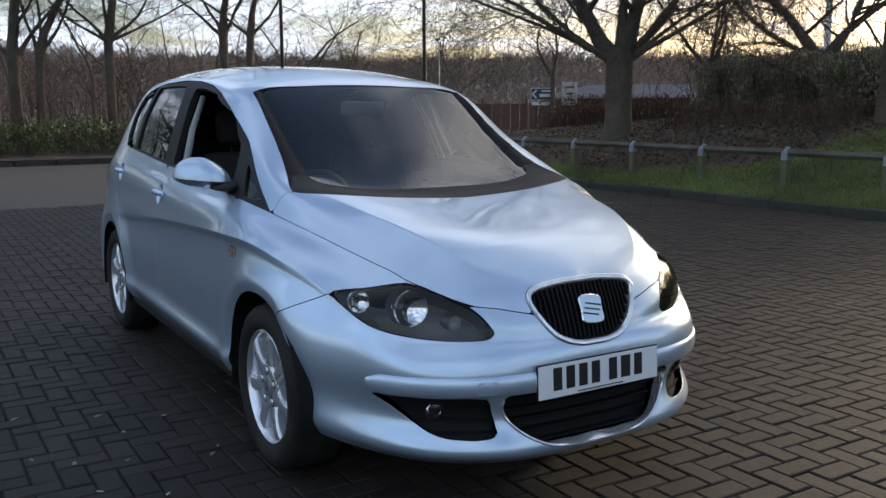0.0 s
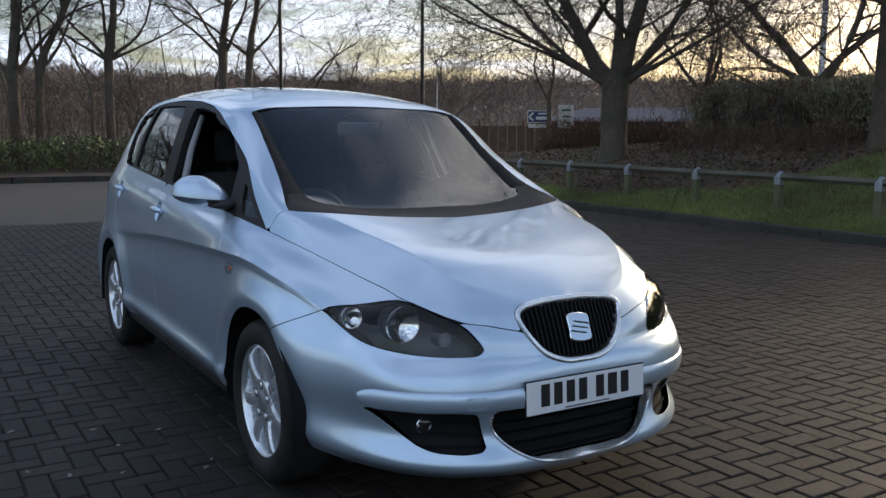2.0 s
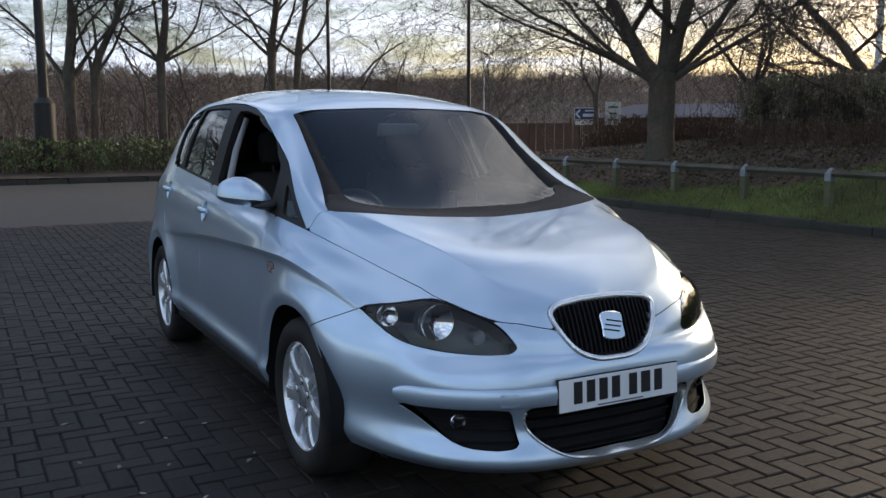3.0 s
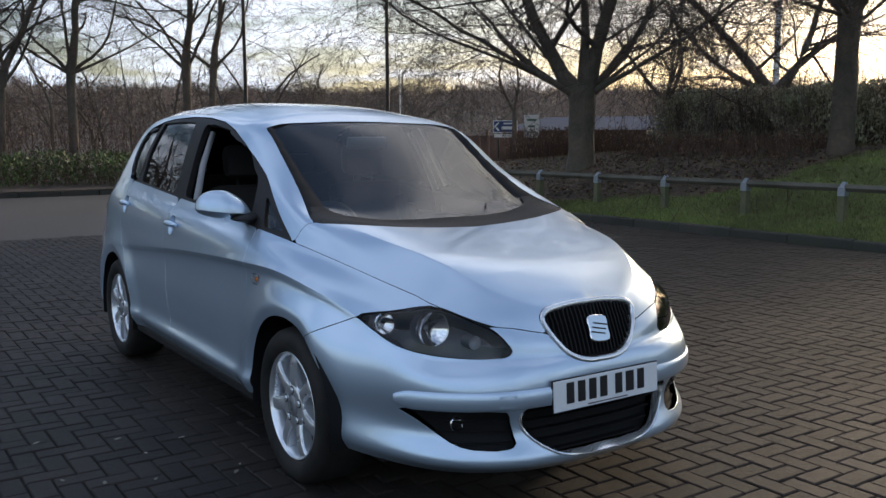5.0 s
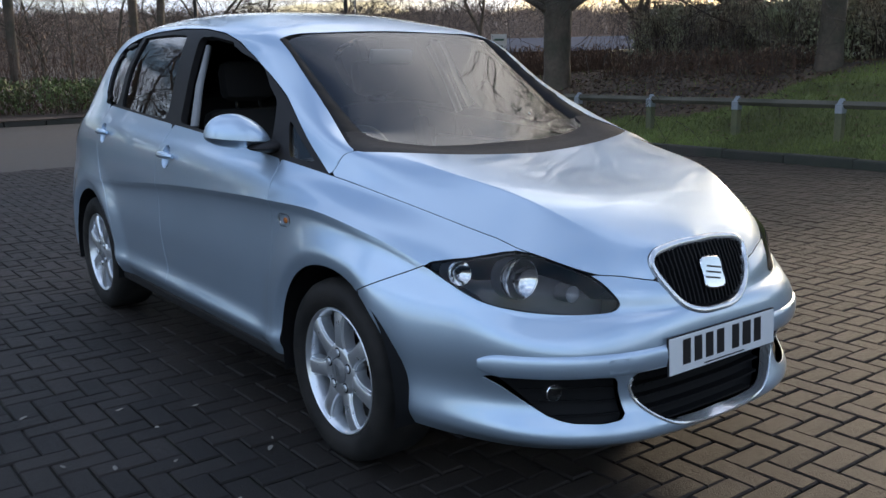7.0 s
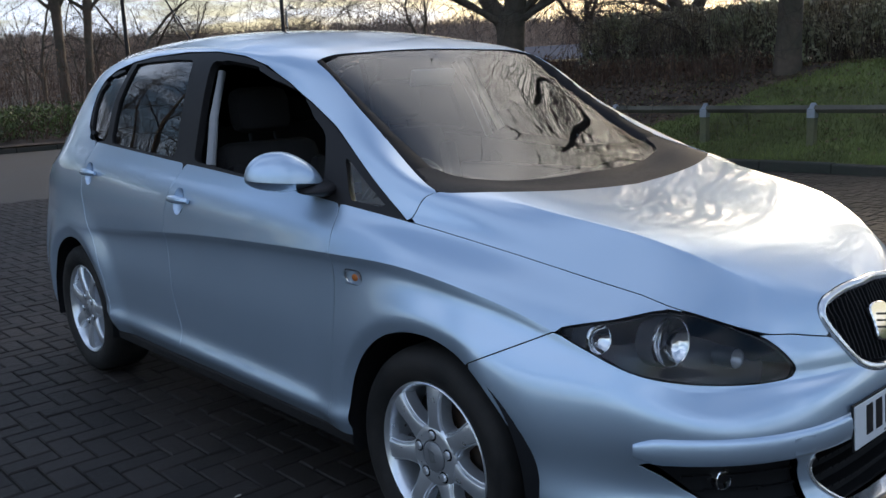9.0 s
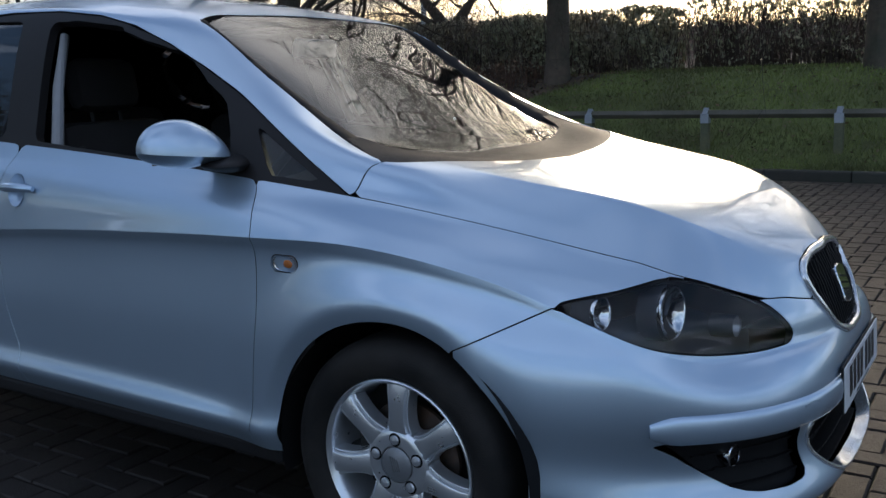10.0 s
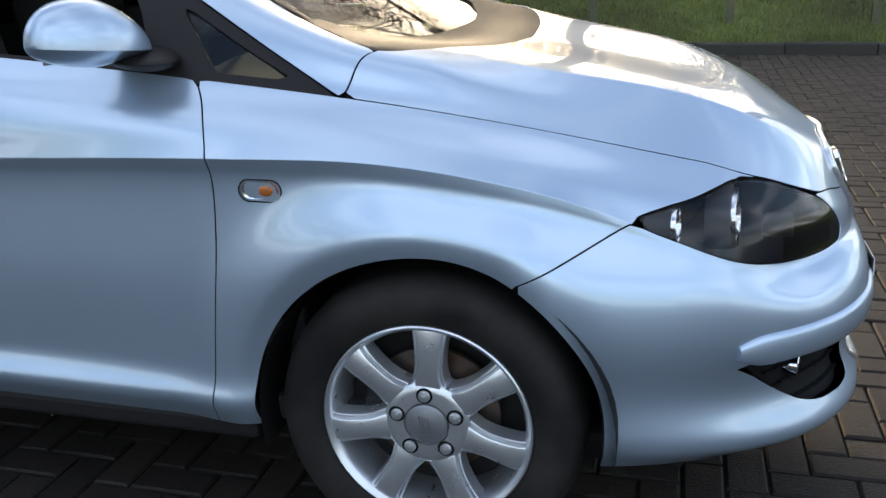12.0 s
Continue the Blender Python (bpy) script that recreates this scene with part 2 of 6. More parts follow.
# ---- building helpers ----
def mesh_ob(name, verts, faces, mats, parent=None, label="", smooth=True, normals=None, midx=None):
    """One mesh object from plain lists, under a parent if one is given."""
    me = bpy.data.meshes.new(name)
    me.from_pydata([tuple(v) for v in verts], [], [tuple(f) for f in faces])
    for m in (mats if isinstance(mats, (list, tuple)) else [mats]):
        me.materials.append(m)
    me.polygons.foreach_set("use_smooth", [smooth] * len(me.polygons))
    if midx is not None:
        me.polygons.foreach_set("material_index", midx)
    me.update()
    if normals is not None:
        me.normals_split_custom_set_from_vertices([tuple(n) for n in normals])
    ob = new(name, me)
    ob.parent = parent
    if label:
        ob["label"] = label
    return ob


def part(name, bm, mat, parent=None, label="", smooth=False, sharp=0.6):
    """One mesh object from a bmesh; edges sharper than `sharp` radians stay hard."""
    me = bpy.data.meshes.new(name)
    bm.normal_update()
    if smooth:
        for f in bm.faces:
            f.smooth = True
        for e in bm.edges:
            if len(e.link_faces) == 2 and e.calc_face_angle(0) > sharp:
                e.smooth = False
    bm.to_mesh(me)
    bm.free()
    me.materials.append(mat)
    ob = new(name, me)
    ob.parent = parent
    if label:
        ob["label"] = label
    return ob


def thing(name, at=(0, 0, 0), label="", category="", group="", kind=""):
    ob = new(name)
    ob.location = at
    ob.empty_display_size = 0.1
    return tagged(ob, label, category, group, kind)


def add_box(bm, centre, size, bevel=0.0, turn=(0, 0, 0)):
    got = bmesh.ops.create_cube(bm, size=1.0)["verts"]
    bmesh.ops.transform(bm, verts=got, matrix=pose(*centre, *turn) @ Matrix.Diagonal((*size, 1)))
    if bevel:
        edges = list({e for v in got for e in v.link_edges})
        bmesh.ops.bevel(bm, geom=edges, offset=bevel, segments=2, affect="EDGES", profile=0.5)
    return bm


def add_lathe(bm, profile, m, seg=32, close=False):
    """Turn (radius, height) pairs round the local z axis."""
    rings = [[bm.verts.new(m @ Vector((r * math.cos(a), r * math.sin(a), h))) for a in (2 * math.pi * k / seg for k in range(seg))] for r, h in profile]
    for a, b in zip(rings, rings[1:]):
        for k in range(seg):
            bm.faces.new((a[k], a[(k + 1) % seg], b[(k + 1) % seg], b[k]))
    if close:
        bm.faces.new(rings[-1])
        bm.faces.new(list(reversed(rings[0])))
    return bm


def add_tube(bm, pts, radii, seg=8, caps=True):
    """A tube along pts with a radius at each."""
    pts = [Vector(p) for p in pts]
    rings = []
    for i, p in enumerate(pts):
        d = (pts[min(i + 1, len(pts) - 1)] - pts[max(i - 1, 0)]).normalized()
        a = d.cross(Vector((0, 0, 1)) if abs(d.z) < 0.9 else Vector((1, 0, 0))).normalized()
        b = d.cross(a)
        rings.append([bm.verts.new(p + radii[i] * (math.cos(t) * a + math.sin(t) * b)) for t in (2 * math.pi * k / seg for k in range(seg))])
    for r, s in zip(rings, rings[1:]):
        for k in range(seg):
            bm.faces.new((r[k], s[k], s[(k + 1) % seg], r[(k + 1) % seg]))
    if caps:
        bm.faces.new(rings[0])
        bm.faces.new(list(reversed(rings[-1])))
    return bm


def closed_flow(pts, per=10):
    """A smooth closed outline through pts."""
    p = np.array(pts, float)
    n = len(p)
    full = flow(np.concatenate([p[-3:], p, p[:3]]), per)
    return full[3 * per - 0:(3 + n) * per]


def outline_distance(poly, a, b):
    """Signed distance to a closed outline, positive inside, for arrays a, b."""
    shape = a.shape
    q = np.stack([a.ravel(), b.ravel()], -1)
    best, inside = np.full(len(q), 9.0), np.zeros(len(q), bool)
    for p0, p1 in zip(poly, np.roll(poly, -1, axis=0)):
        e, w = p1 - p0, q - p0
        t = np.clip((w @ e) / (e @ e + 1e-12), 0, 1)
        best = np.minimum(best, np.linalg.norm(w - t[:, None] * e, axis=1))
        c = ((p0[1] <= q[:, 1]) & (p1[1] > q[:, 1])) | ((p1[1] <= q[:, 1]) & (p0[1] > q[:, 1]))
        xs = p0[0] + (q[:, 1] - p0[1]) / (e[1] if abs(e[1]) > 1e-12 else 1e-12) * e[0]
        inside ^= c & (q[:, 0] < xs)
    return np.where(inside, best, -best).reshape(shape)
# ---- car body: lines that run from the tail round the side to the nose, one half ----
# each line holds (forward, half width, height) at 15 stations, tail centre to nose centre
LINES = {
    "centre": [(-1.98, 0, 1.1), (-1.95, 0, 1.3), (-1.85, 0, 1.5), (-1.6, 0, 1.545), (-1.25, 0, 1.578), (-0.8, 0, 1.591), (-0.3, 0, 1.575), (0.05, 0, 1.537),
               (0.35, 0, 1.463), (0.78, 0, 1.225), (1.2, 0, 1.016), (1.36, 0, 0.992), (1.8, 0, 0.908), (1.96, 0, 0.858), (2.086, 0, 0.778)],
    "crown": [(-1.99, 0, 1.05), (-1.95, 0.24, 1.26), (-1.83, 0.3, 1.47), (-1.6, 0.32, 1.532), (-1.25, 0.33, 1.565), (-0.8, 0.33, 1.577), (-0.3, 0.33, 1.562), (0.05, 0.33, 1.526),
              (0.36, 0.32, 1.455), (0.76, 0.32, 1.222), (1.15, 0.33, 1.026), (1.33, 0.32, 1.006), (1.82, 0.24, 0.902), (1.992, 0.17, 0.832), (2.099, 0, 0.756)],
    "roof_edge": [(-2, 0, 1), (-1.94, 0.4, 1.14), (-1.77, 0.47, 1.33), (-1.49, 0.52, 1.462), (-1.22, 0.54, 1.506), (-0.8, 0.545, 1.527), (-0.3, 0.545, 1.517), (0.05, 0.55, 1.49),
                  (0.42, 0.56, 1.422), (0.72, 0.575, 1.24), (1.03, 0.612, 1.074), (1.28, 0.57, 1.02), (1.805, 0.455, 0.88), (2.012, 0.305, 0.798), (2.11, 0, 0.722)],
    "rail": [(-2.03, 0, 0.94), (-1.98, 0.47, 1.02), (-1.83, 0.595, 1.15), (-1.5, 0.625, 1.365), (-1.23, 0.638, 1.445), (-0.8, 0.635, 1.488), (-0.3, 0.635, 1.482), (0.05, 0.64, 1.44),
             (0.4, 0.655, 1.36), (0.72, 0.68, 1.19), (1.1, 0.7, 1.038), (1.34, 0.65, 0.985), (1.825, 0.505, 0.856), (2.025, 0.325, 0.778), (2.124, 0, 0.688)],
    "belt": [(-2.06, 0, 0.88), (-2.02, 0.5, 0.93), (-1.9, 0.66, 1.02), (-1.62, 0.745, 1.1), (-1.25, 0.785, 1.13), (-0.8, 0.8, 1.105), (-0.3, 0.805, 1.07), (0.1, 0.805, 1.045),
             (0.5, 0.8, 1.015), (0.84, 0.785, 0.985), (1.14, 0.742, 0.948), (1.45, 0.685, 0.892), (1.87, 0.54, 0.785), (2.052, 0.37, 0.71), (2.14, 0, 0.654)],
    "shoulder": [(-2.07, 0, 0.82), (-2.03, 0.54, 0.88), (-1.92, 0.72, 0.94), (-1.66, 0.8, 0.98), (-1.25, 0.842, 0.99), (-0.8, 0.852, 0.985), (-0.3, 0.856, 0.965), (0.1, 0.857, 0.95),
                 (0.5, 0.856, 0.935), (0.88, 0.846, 0.915), (1.22, 0.815, 0.89), (1.5, 0.768, 0.835), (1.905, 0.585, 0.7), (2.08, 0.38, 0.66), (2.151, 0, 0.625)],
    "crease": [(-2.08, 0, 0.76), (-2.04, 0.55, 0.79), (-1.93, 0.745, 0.79), (-1.66, 0.83, 0.785), (-1.25, 0.868, 0.76), (-0.8, 0.873, 0.765), (-0.3, 0.876, 0.8), (0.1, 0.877, 0.825),
               (0.5, 0.876, 0.842), (0.88, 0.874, 0.853), (1.24, 0.862, 0.85), (1.52, 0.808, 0.792), (1.918, 0.62, 0.614), (2.098, 0.38, 0.603), (2.16, 0, 0.595)],
    "scoop": [(-2.09, 0, 0.7), (-2.05, 0.56, 0.73), (-1.94, 0.755, 0.73), (-1.66, 0.84, 0.735), (-1.25, 0.87, 0.715), (-0.8, 0.865, 0.722), (-0.3, 0.862, 0.757), (0.1, 0.862, 0.781),
              (0.5, 0.861, 0.797), (0.88, 0.86, 0.806), (1.25, 0.853, 0.802), (1.54, 0.804, 0.748), (1.952, 0.62, 0.586), (2.126, 0.388, 0.582), (2.168, 0, 0.575)],
    "flank": [(-2.1, 0, 0.6), (-2.06, 0.58, 0.6), (-1.95, 0.775, 0.6), (-1.66, 0.855, 0.6), (-1.25, 0.884, 0.62), (-0.8, 0.875, 0.6), (-0.3, 0.868, 0.6), (0.1, 0.866, 0.6),
              (0.5, 0.865, 0.6), (0.88, 0.868, 0.61), (1.28, 0.884, 0.7), (1.63, 0.825, 0.62), (1.998, 0.63, 0.542), (2.148, 0.395, 0.545), (2.18, 0, 0.54)],
    "band": [(-2.11, 0, 0.5), (-2.07, 0.58, 0.5), (-1.96, 0.78, 0.5), (-1.66, 0.858, 0.5), (-1.25, 0.884, 0.5), (-0.8, 0.874, 0.49), (-0.3, 0.865, 0.48), (0.1, 0.863, 0.475),
             (0.5, 0.862, 0.47), (0.88, 0.866, 0.48), (1.28, 0.884, 0.58), (1.68, 0.82, 0.5), (2.022, 0.618, 0.48), (2.156, 0.398, 0.48), (2.182, 0, 0.47)],
    "tuck": [(-2.1, 0, 0.4), (-2.06, 0.58, 0.4), (-1.95, 0.78, 0.4), (-1.66, 0.855, 0.4), (-1.25, 0.88, 0.42), (-0.8, 0.872, 0.41), (-0.3, 0.864, 0.405), (0.1, 0.862, 0.4),
             (0.5, 0.862, 0.395), (0.88, 0.866, 0.39), (1.28, 0.88, 0.45), (1.69, 0.8, 0.39), (1.968, 0.61, 0.355), (2.118, 0.386, 0.355), (2.162, 0, 0.35)],
    "sill": [(-2.09, 0, 0.3), (-2.05, 0.57, 0.3), (-1.94, 0.77, 0.3), (-1.66, 0.85, 0.33), (-1.25, 0.878, 0.36), (-0.8, 0.88, 0.352), (-0.3, 0.88, 0.35), (0.1, 0.88, 0.347),
             (0.5, 0.88, 0.343), (0.88, 0.876, 0.338), (1.28, 0.878, 0.34), (1.685, 0.81, 0.286), (2, 0.628, 0.25), (2.158, 0.392, 0.24), (2.198, 0, 0.236)],
    "edge": [(-2.06, 0, 0.24), (-2.02, 0.55, 0.24), (-1.91, 0.74, 0.24), (-1.65, 0.83, 0.25), (-1.25, 0.85, 0.28), (-0.8, 0.847, 0.287), (-0.3, 0.847, 0.287), (0.1, 0.847, 0.286),
             (0.5, 0.847, 0.284), (0.88, 0.847, 0.281), (1.28, 0.85, 0.28), (1.66, 0.788, 0.237), (1.945, 0.58, 0.193), (2.105, 0.345, 0.19), (2.145, 0, 0.188)],
}
NAMES = list(LINES)
ARCHES = ((1.303, 0.315, 0.367), (-1.283, 0.315, 0.360))
PER_U, PER_V = 20, 8
WING_CROWN = 0.005


def flow(pts, per):
    """A smooth curve through pts (first axis), with spacing by chord; per samples a span."""
    pts = np.asarray(pts, float)
    d = np.linalg.norm(np.diff(pts, axis=0), axis=-1) ** 0.5 + 1e-6
    ext = np.concatenate([2 * pts[:1] - pts[1:2], pts, 2 * pts[-1:] - pts[-2:-1]])
    d = np.concatenate([d[:1], d, d[-1:]])
    out = []
    for i in range(len(pts) - 1):
        p0, p1, p2, p3 = ext[i:i + 4]
        a, b, c = (d[i + k][..., None] for k in range(3))
        m1 = (p1 - p0) / a - (p2 - p0) / (a + b) + (p2 - p1) / b
        m2 = (p2 - p1) / b - (p3 - p1) / (b + c) + (p3 - p2) / c
        for k in range(per):
            s = k / per
            out.append((2 * s**3 - 3 * s**2 + 1) * p1 + (s**3 - 2 * s**2 + s) * b * m1 + (3 * s**2 - 2 * s**3) * p2 + (s**3 - s**2) * b * m2)
    out.append(pts[-1])
    return np.array(out)


def body_grid():
    """Points (along, down, 3) of the half body, x forward, y half width, z up."""
    flip = np.array([1, -1, 1])
    along = []                                                        # lines x along x 3, square to the middle plane at both ends
    for n in NAMES:
        p = np.array(LINES[n], float)
        ends = (p[1:2] * flip, p[-2:-1] * flip) if n != "centre" else (2 * p[:1] - p[1:2], 2 * p[-1:] - p[-2:-1])
        along.append(flow(np.concatenate([ends[0], p, ends[1]]), PER_U)[PER_U:-PER_U])
    along = np.array(along)
    over = along[1:2] * flip + np.array([1e-4, -1e-3, 1e-4])
    g = np.swapaxes(flow(np.concatenate([over, along]), PER_V)[PER_V:], 0, 1)   # along x down x 3
    parts_v = [flow(np.concatenate([over, along[:7]]), PER_V)[PER_V:], flow(along[6:], PER_V)[1:]]
    hard = np.swapaxes(np.concatenate(parts_v), 0, 1)                 # the same with a hard fold at the crease
    fold = np.clip((g[..., 0] + 0.75) / 0.7, 0, 1) * np.clip((1.86 - g[..., 0]) / 0.2, 0, 1)
    g = g + (fold * fold * (3 - 2 * fold))[..., None] * (hard - g)
    v = np.arange(g.shape[1]) / PER_V
    soft = np.clip((np.abs(v - 6) - 0.25) / 0.6, 0, 1) * np.clip((np.abs(v - 11) - 0.2) / 0.5, 0, 1)
    soft = soft[None, 1:-1, None]
    for k in range(120):                                              # fair the surface lengthwise and, off the creases, crosswise
        w = 0.33 if k % 2 == 0 else -0.335
        g[1:-1] += w * (g[:-2] + g[2:] - 2 * g[1:-1])
        if k < 60:
            g[:, 1:-1] += w * soft * (g[:, :-2] + g[:, 2:] - 2 * g[:, 1:-1])
    u = np.arange(g.shape[0])[:, None] / PER_U + np.zeros(g.shape[:2])
    vv = v[None, :] + np.zeros(g.shape[:2])
    ridge = np.clip((g[..., 0] - 1.24) / 0.36, 0, 1) * np.clip((2.05 - g[..., 0]) / 0.28, 0, 1)
    ridge = ridge * ridge * (3 - 2 * ridge)
    u0, u1 = 10.9, 14.1                                               # bonnet: one even crown between two folded ridges
    top = (u > u0) & (u < u1) & (vv <= 2)
    x, y2 = g[..., 0] - 1.6, g[..., 1] ** 2
    terms = np.stack([x**a * y2**b for a in range(5) for b in range(3) if a + b < 5], -1)
    c = np.linalg.lstsq(terms[top], (g[..., 2] + 0.028 * ridge * (vv / 2) ** 2)[top], rcond=None)[0]
    w = np.clip((u - u0) / 1.0, 0, 1) * np.clip((u1 - u) / 0.9, 0, 1)
    w = w * w * (3 - 2 * w)
    lift = w * (terms @ c - g[..., 2])
    edge = lift[:, 2 * PER_V][:, None]
    g[..., 2] += np.where(vv <= 2, lift, edge * np.clip((4 - vv) / 2, 0, 1))
    k = (np.arange(2 * PER_V, 4 * PER_V + 1) / PER_V - 2)[None, :, None] / 2       # wing tops: one even crown from ridge to shut line
    even = g[:, 2 * PER_V][:, None] * (1 - k) + g[:, 4 * PER_V][:, None] * k + 4 * k * (1 - k) * (WING_CROWN * np.clip((u[:, :1] - 10.6) / 1.6, 0, 1))[..., None] * np.array([0.12, 0.62, 0.78])
    span = (np.clip((u[:, :1] - 10.7) / 1.0, 0, 1) * np.clip((13.9 - u[:, :1]) / 0.7, 0, 1))[..., None]
    g[:, 2 * PER_V:4 * PER_V + 1] += span * span * (3 - 2 * span) * (even - g[:, 2 * PER_V:4 * PER_V + 1])
    for near, at in ((2 * PER_V - 1, 2 * PER_V), (2 * PER_V + 1, 2 * PER_V)):
        g[:, near] += 0.6 * (ridge[:, near] > 0.3)[:, None] * (g[:, at] - g[:, near])
    for near, at in ((6 * PER_V - 1, 6 * PER_V), (6 * PER_V + 1, 6 * PER_V)):   # keep the fold narrow
        g[:, near] = g[:, at] + 0.22 * (g[:, near] - g[:, at])
    g[-1, 1:, 0::2] = (4 * g[-2, 1:, 0::2] - g[-3, 1:, 0::2]) / 3       # level across the middle of the nose
    nose = (u > 12.4) & (u < 14.0) & (vv < 1.6)                         # an even nose of the bonnet across the middle
    for _ in range(80):
        m = np.concatenate([g[:, 1:2] * flip, g, g[:, -1:]], axis=1)
        lap = (m[:, :-2] + m[:, 2:] - 2 * g) * 0.25
        lap[1:-1] += (g[:-2] + g[2:] - 2 * g[1:-1]) * 0.25
        fade = np.clip((u - 12.4) / 0.4, 0, 1) * np.clip((1.6 - vv) / 0.5, 0, 1) * np.clip((14.0 - u) / 0.2, 0, 1)
        g = g + np.where(nose, fade, 0)[..., None] * lap
    bulge = np.exp(-(((g[..., 0] - 1.84) / 0.15) ** 2 + ((g[..., 1] - 0.62) / 0.15) ** 2 + ((g[..., 2] - 0.675) / 0.10) ** 2))
    g += 0.036 * bulge[..., None] * np.array([0.60, 0.70, 0.38])       # full rounded head lamps
    for cx, cz, r in ARCHES:                                          # flared lips round the wheels
        d = np.hypot(g[..., 0] - cx, g[..., 2] - cz)
        side = np.clip((g[..., 1] - 0.6) / 0.15, 0, 1)
        out = np.clip((d - 0.41) / 0.16, 0, 1)
        out = out * out * (3 - 2 * out)
        g[..., 1] += side * (0.018 * (1 - out) * np.clip((1.75 - g[..., 0]) / 0.25, 0.15, 1) - 0.016 * np.clip((0.41 - d) / 0.046, 0, 1.5) * np.clip((1.56 - g[..., 0]) / 0.12, 0.12, 1))
    return g


def grid_normals(g):
    du, dv = np.gradient(g, axis=0), np.gradient(g, axis=1)
    n = np.cross(du, dv)
    n /= np.linalg.norm(n, axis=-1, keepdims=True) + 1e-9
    return n


BODY = body_grid()
# ---- ground ----
KERB_Y, KERB_X = 8.05, -19.45


def bank_height(x, y):
    """Height of the raised bank beyond the kerb."""
    up = np.interp(y, [8.2, 8.8, 9.6, 10.4, 11.6, 13.5, 16.0, 20.0], [0.10, 0.26, 0.58, 0.88, 1.20, 1.24, 0.95, 0.55])
    low = np.interp(x, [-17.0, -13.0, -9.0, -6.0, 30], [0.45, 0.70, 0.93, 1.0, 1.06])
    k = min(1.0, max(0.0, (y - 8.6) / 1.5))
    bumps = 0.05 * noise.noise((x * 0.5, y * 0.5, 0)) + 0.02 * noise.noise((x * 1.9, y * 1.9, 3))
    return up * (low * k + (1 - k)) + k * bumps


def sheet(name, x0, x1, y0, y1, nx, ny, z, mat, label, category):
    xs, ys = np.linspace(x0, x1, nx), np.linspace(y0, y1, ny)
    v = [(x, y, z(x, y)) for x in xs for y in ys]
    f = [(i * ny + j, (i + 1) * ny + j, (i + 1) * ny + j + 1, i * ny + j + 1) for i in range(nx - 1) for j in range(ny - 1)]
    return tagged(mesh_ob(name, v, f, mat), label, category, kind="structure")


def far_height(x, y):
    """The wide ground: flat near, with wooded hills to the north-west."""
    d = math.hypot(x, y)
    a = math.degrees(math.atan2(y, -x))
    rise = np.interp(d, [40, 90, 170, 260, 420, 900], [0, 0.5, 5.5, 11, 17, 20]) * np.interp(a, [-60, -25, 5, 40, 70, 110, 150], [0.25, 0.7, 1.05, 0.95, 0.85, 0.55, 0.25])
    return -0.12 + rise + (1.5 * noise.noise((x * 0.02, y * 0.02, 5)) if d > 60 else 0)


rings = [0, 30, 60, 90, 120, 160, 210, 260, 330, 420, 600, 900, 1500]
segs = 120
gv = [(0, 0, -0.12)]
gf = []
for r in rings[1:]:
    gv += [(r * math.cos(2 * math.pi * k / segs), r * math.sin(2 * math.pi * k / segs), far_height(r * math.cos(2 * math.pi * k / segs), r * math.sin(2 * math.pi * k / segs))) for k in range(segs)]
gf += [(0, 1 + k, 1 + (k + 1) % segs) for k in range(segs)]
for i in range(len(rings) - 2):
    gf += [(1 + i * segs + k, 1 + (i + 1) * segs + k, 1 + (i + 1) * segs + (k + 1) % segs, 1 + i * segs + (k + 1) % segs) for k in range(segs)]
tagged(mesh_ob("ground", gv, gf, meadow), "rough winter ground rising to low hills", "ground", kind="structure")
sheet("road", KERB_X + 0.12, 40, -40, KERB_Y, 2, 2, lambda x, y: -0.0115, joint, "dark sand bed under the block paving", "road")
sheet("tarmac_road", KERB_X + 0.12, -9.0, -40, KERB_Y, 30, 30, lambda x, y: -0.006 + 0.004 * noise.noise((x * 0.4, y * 0.4, 1)), tarmac, "worn grey-brown tarmac lane", "road")
sheet("verge", -40, KERB_X - 0.13, -40, 24, 30, 60, lambda x, y: 0.135 + 0.12 * min(1, max(0, (KERB_X - 0.9 - x) / 2)) + 0.02 * noise.noise((x, y, 2)), soil, "leafy verge behind the far kerb", "verge")


# kerbs of single stones
def kerb_run(name, label, start, end, turn):
    run = thing(name, (0, 0, 0), label, "kerb", kind="structure")
    n = int(math.dist(start, end) / 0.915)
    bm = bmesh.new()
    add_box(bm, (0, 0, 0), (0.905, 0.13, 0.27), 0.0)
    edges = [e for e in bm.edges if all(v.co.z > 0 for v in e.verts) and all(v.co.y < 0 for v in e.verts)]
    bmesh.ops.bevel(bm, geom=edges, offset=0.022, segments=3, affect="EDGES", profile=0.5)
    me = bpy.data.meshes.new("kerb_stone")
    bm.to_mesh(me)
    bm.free()
    me.materials.append(kerb_stone)
    rnd = random.Random(7)
    for k in range(n):
        t = (k + 0.5) / n
        ob = new("kerb_stone", me)
        ob.parent = run
        ob.matrix_basis = pose(start[0] + (end[0] - start[0]) * t + rnd.uniform(-0.004, 0.004), start[1] + (end[1] - start[1]) * t + rnd.uniform(-0.004, 0.004), -0.030 + rnd.uniform(-0.006, 0.006), 0, 0, turn + rnd.uniform(-0.4, 0.4))
    return run


kerb_run("kerb_north", "dark concrete kerb along the bank", (-19.3, KERB_Y + 0.065), (12, KERB_Y + 0.065), 0)
kerb_run("kerb_west", "dark concrete kerb at the far end", (KERB_X - 0.065, 8.0), (KERB_X - 0.065, -24), 90 + 180)


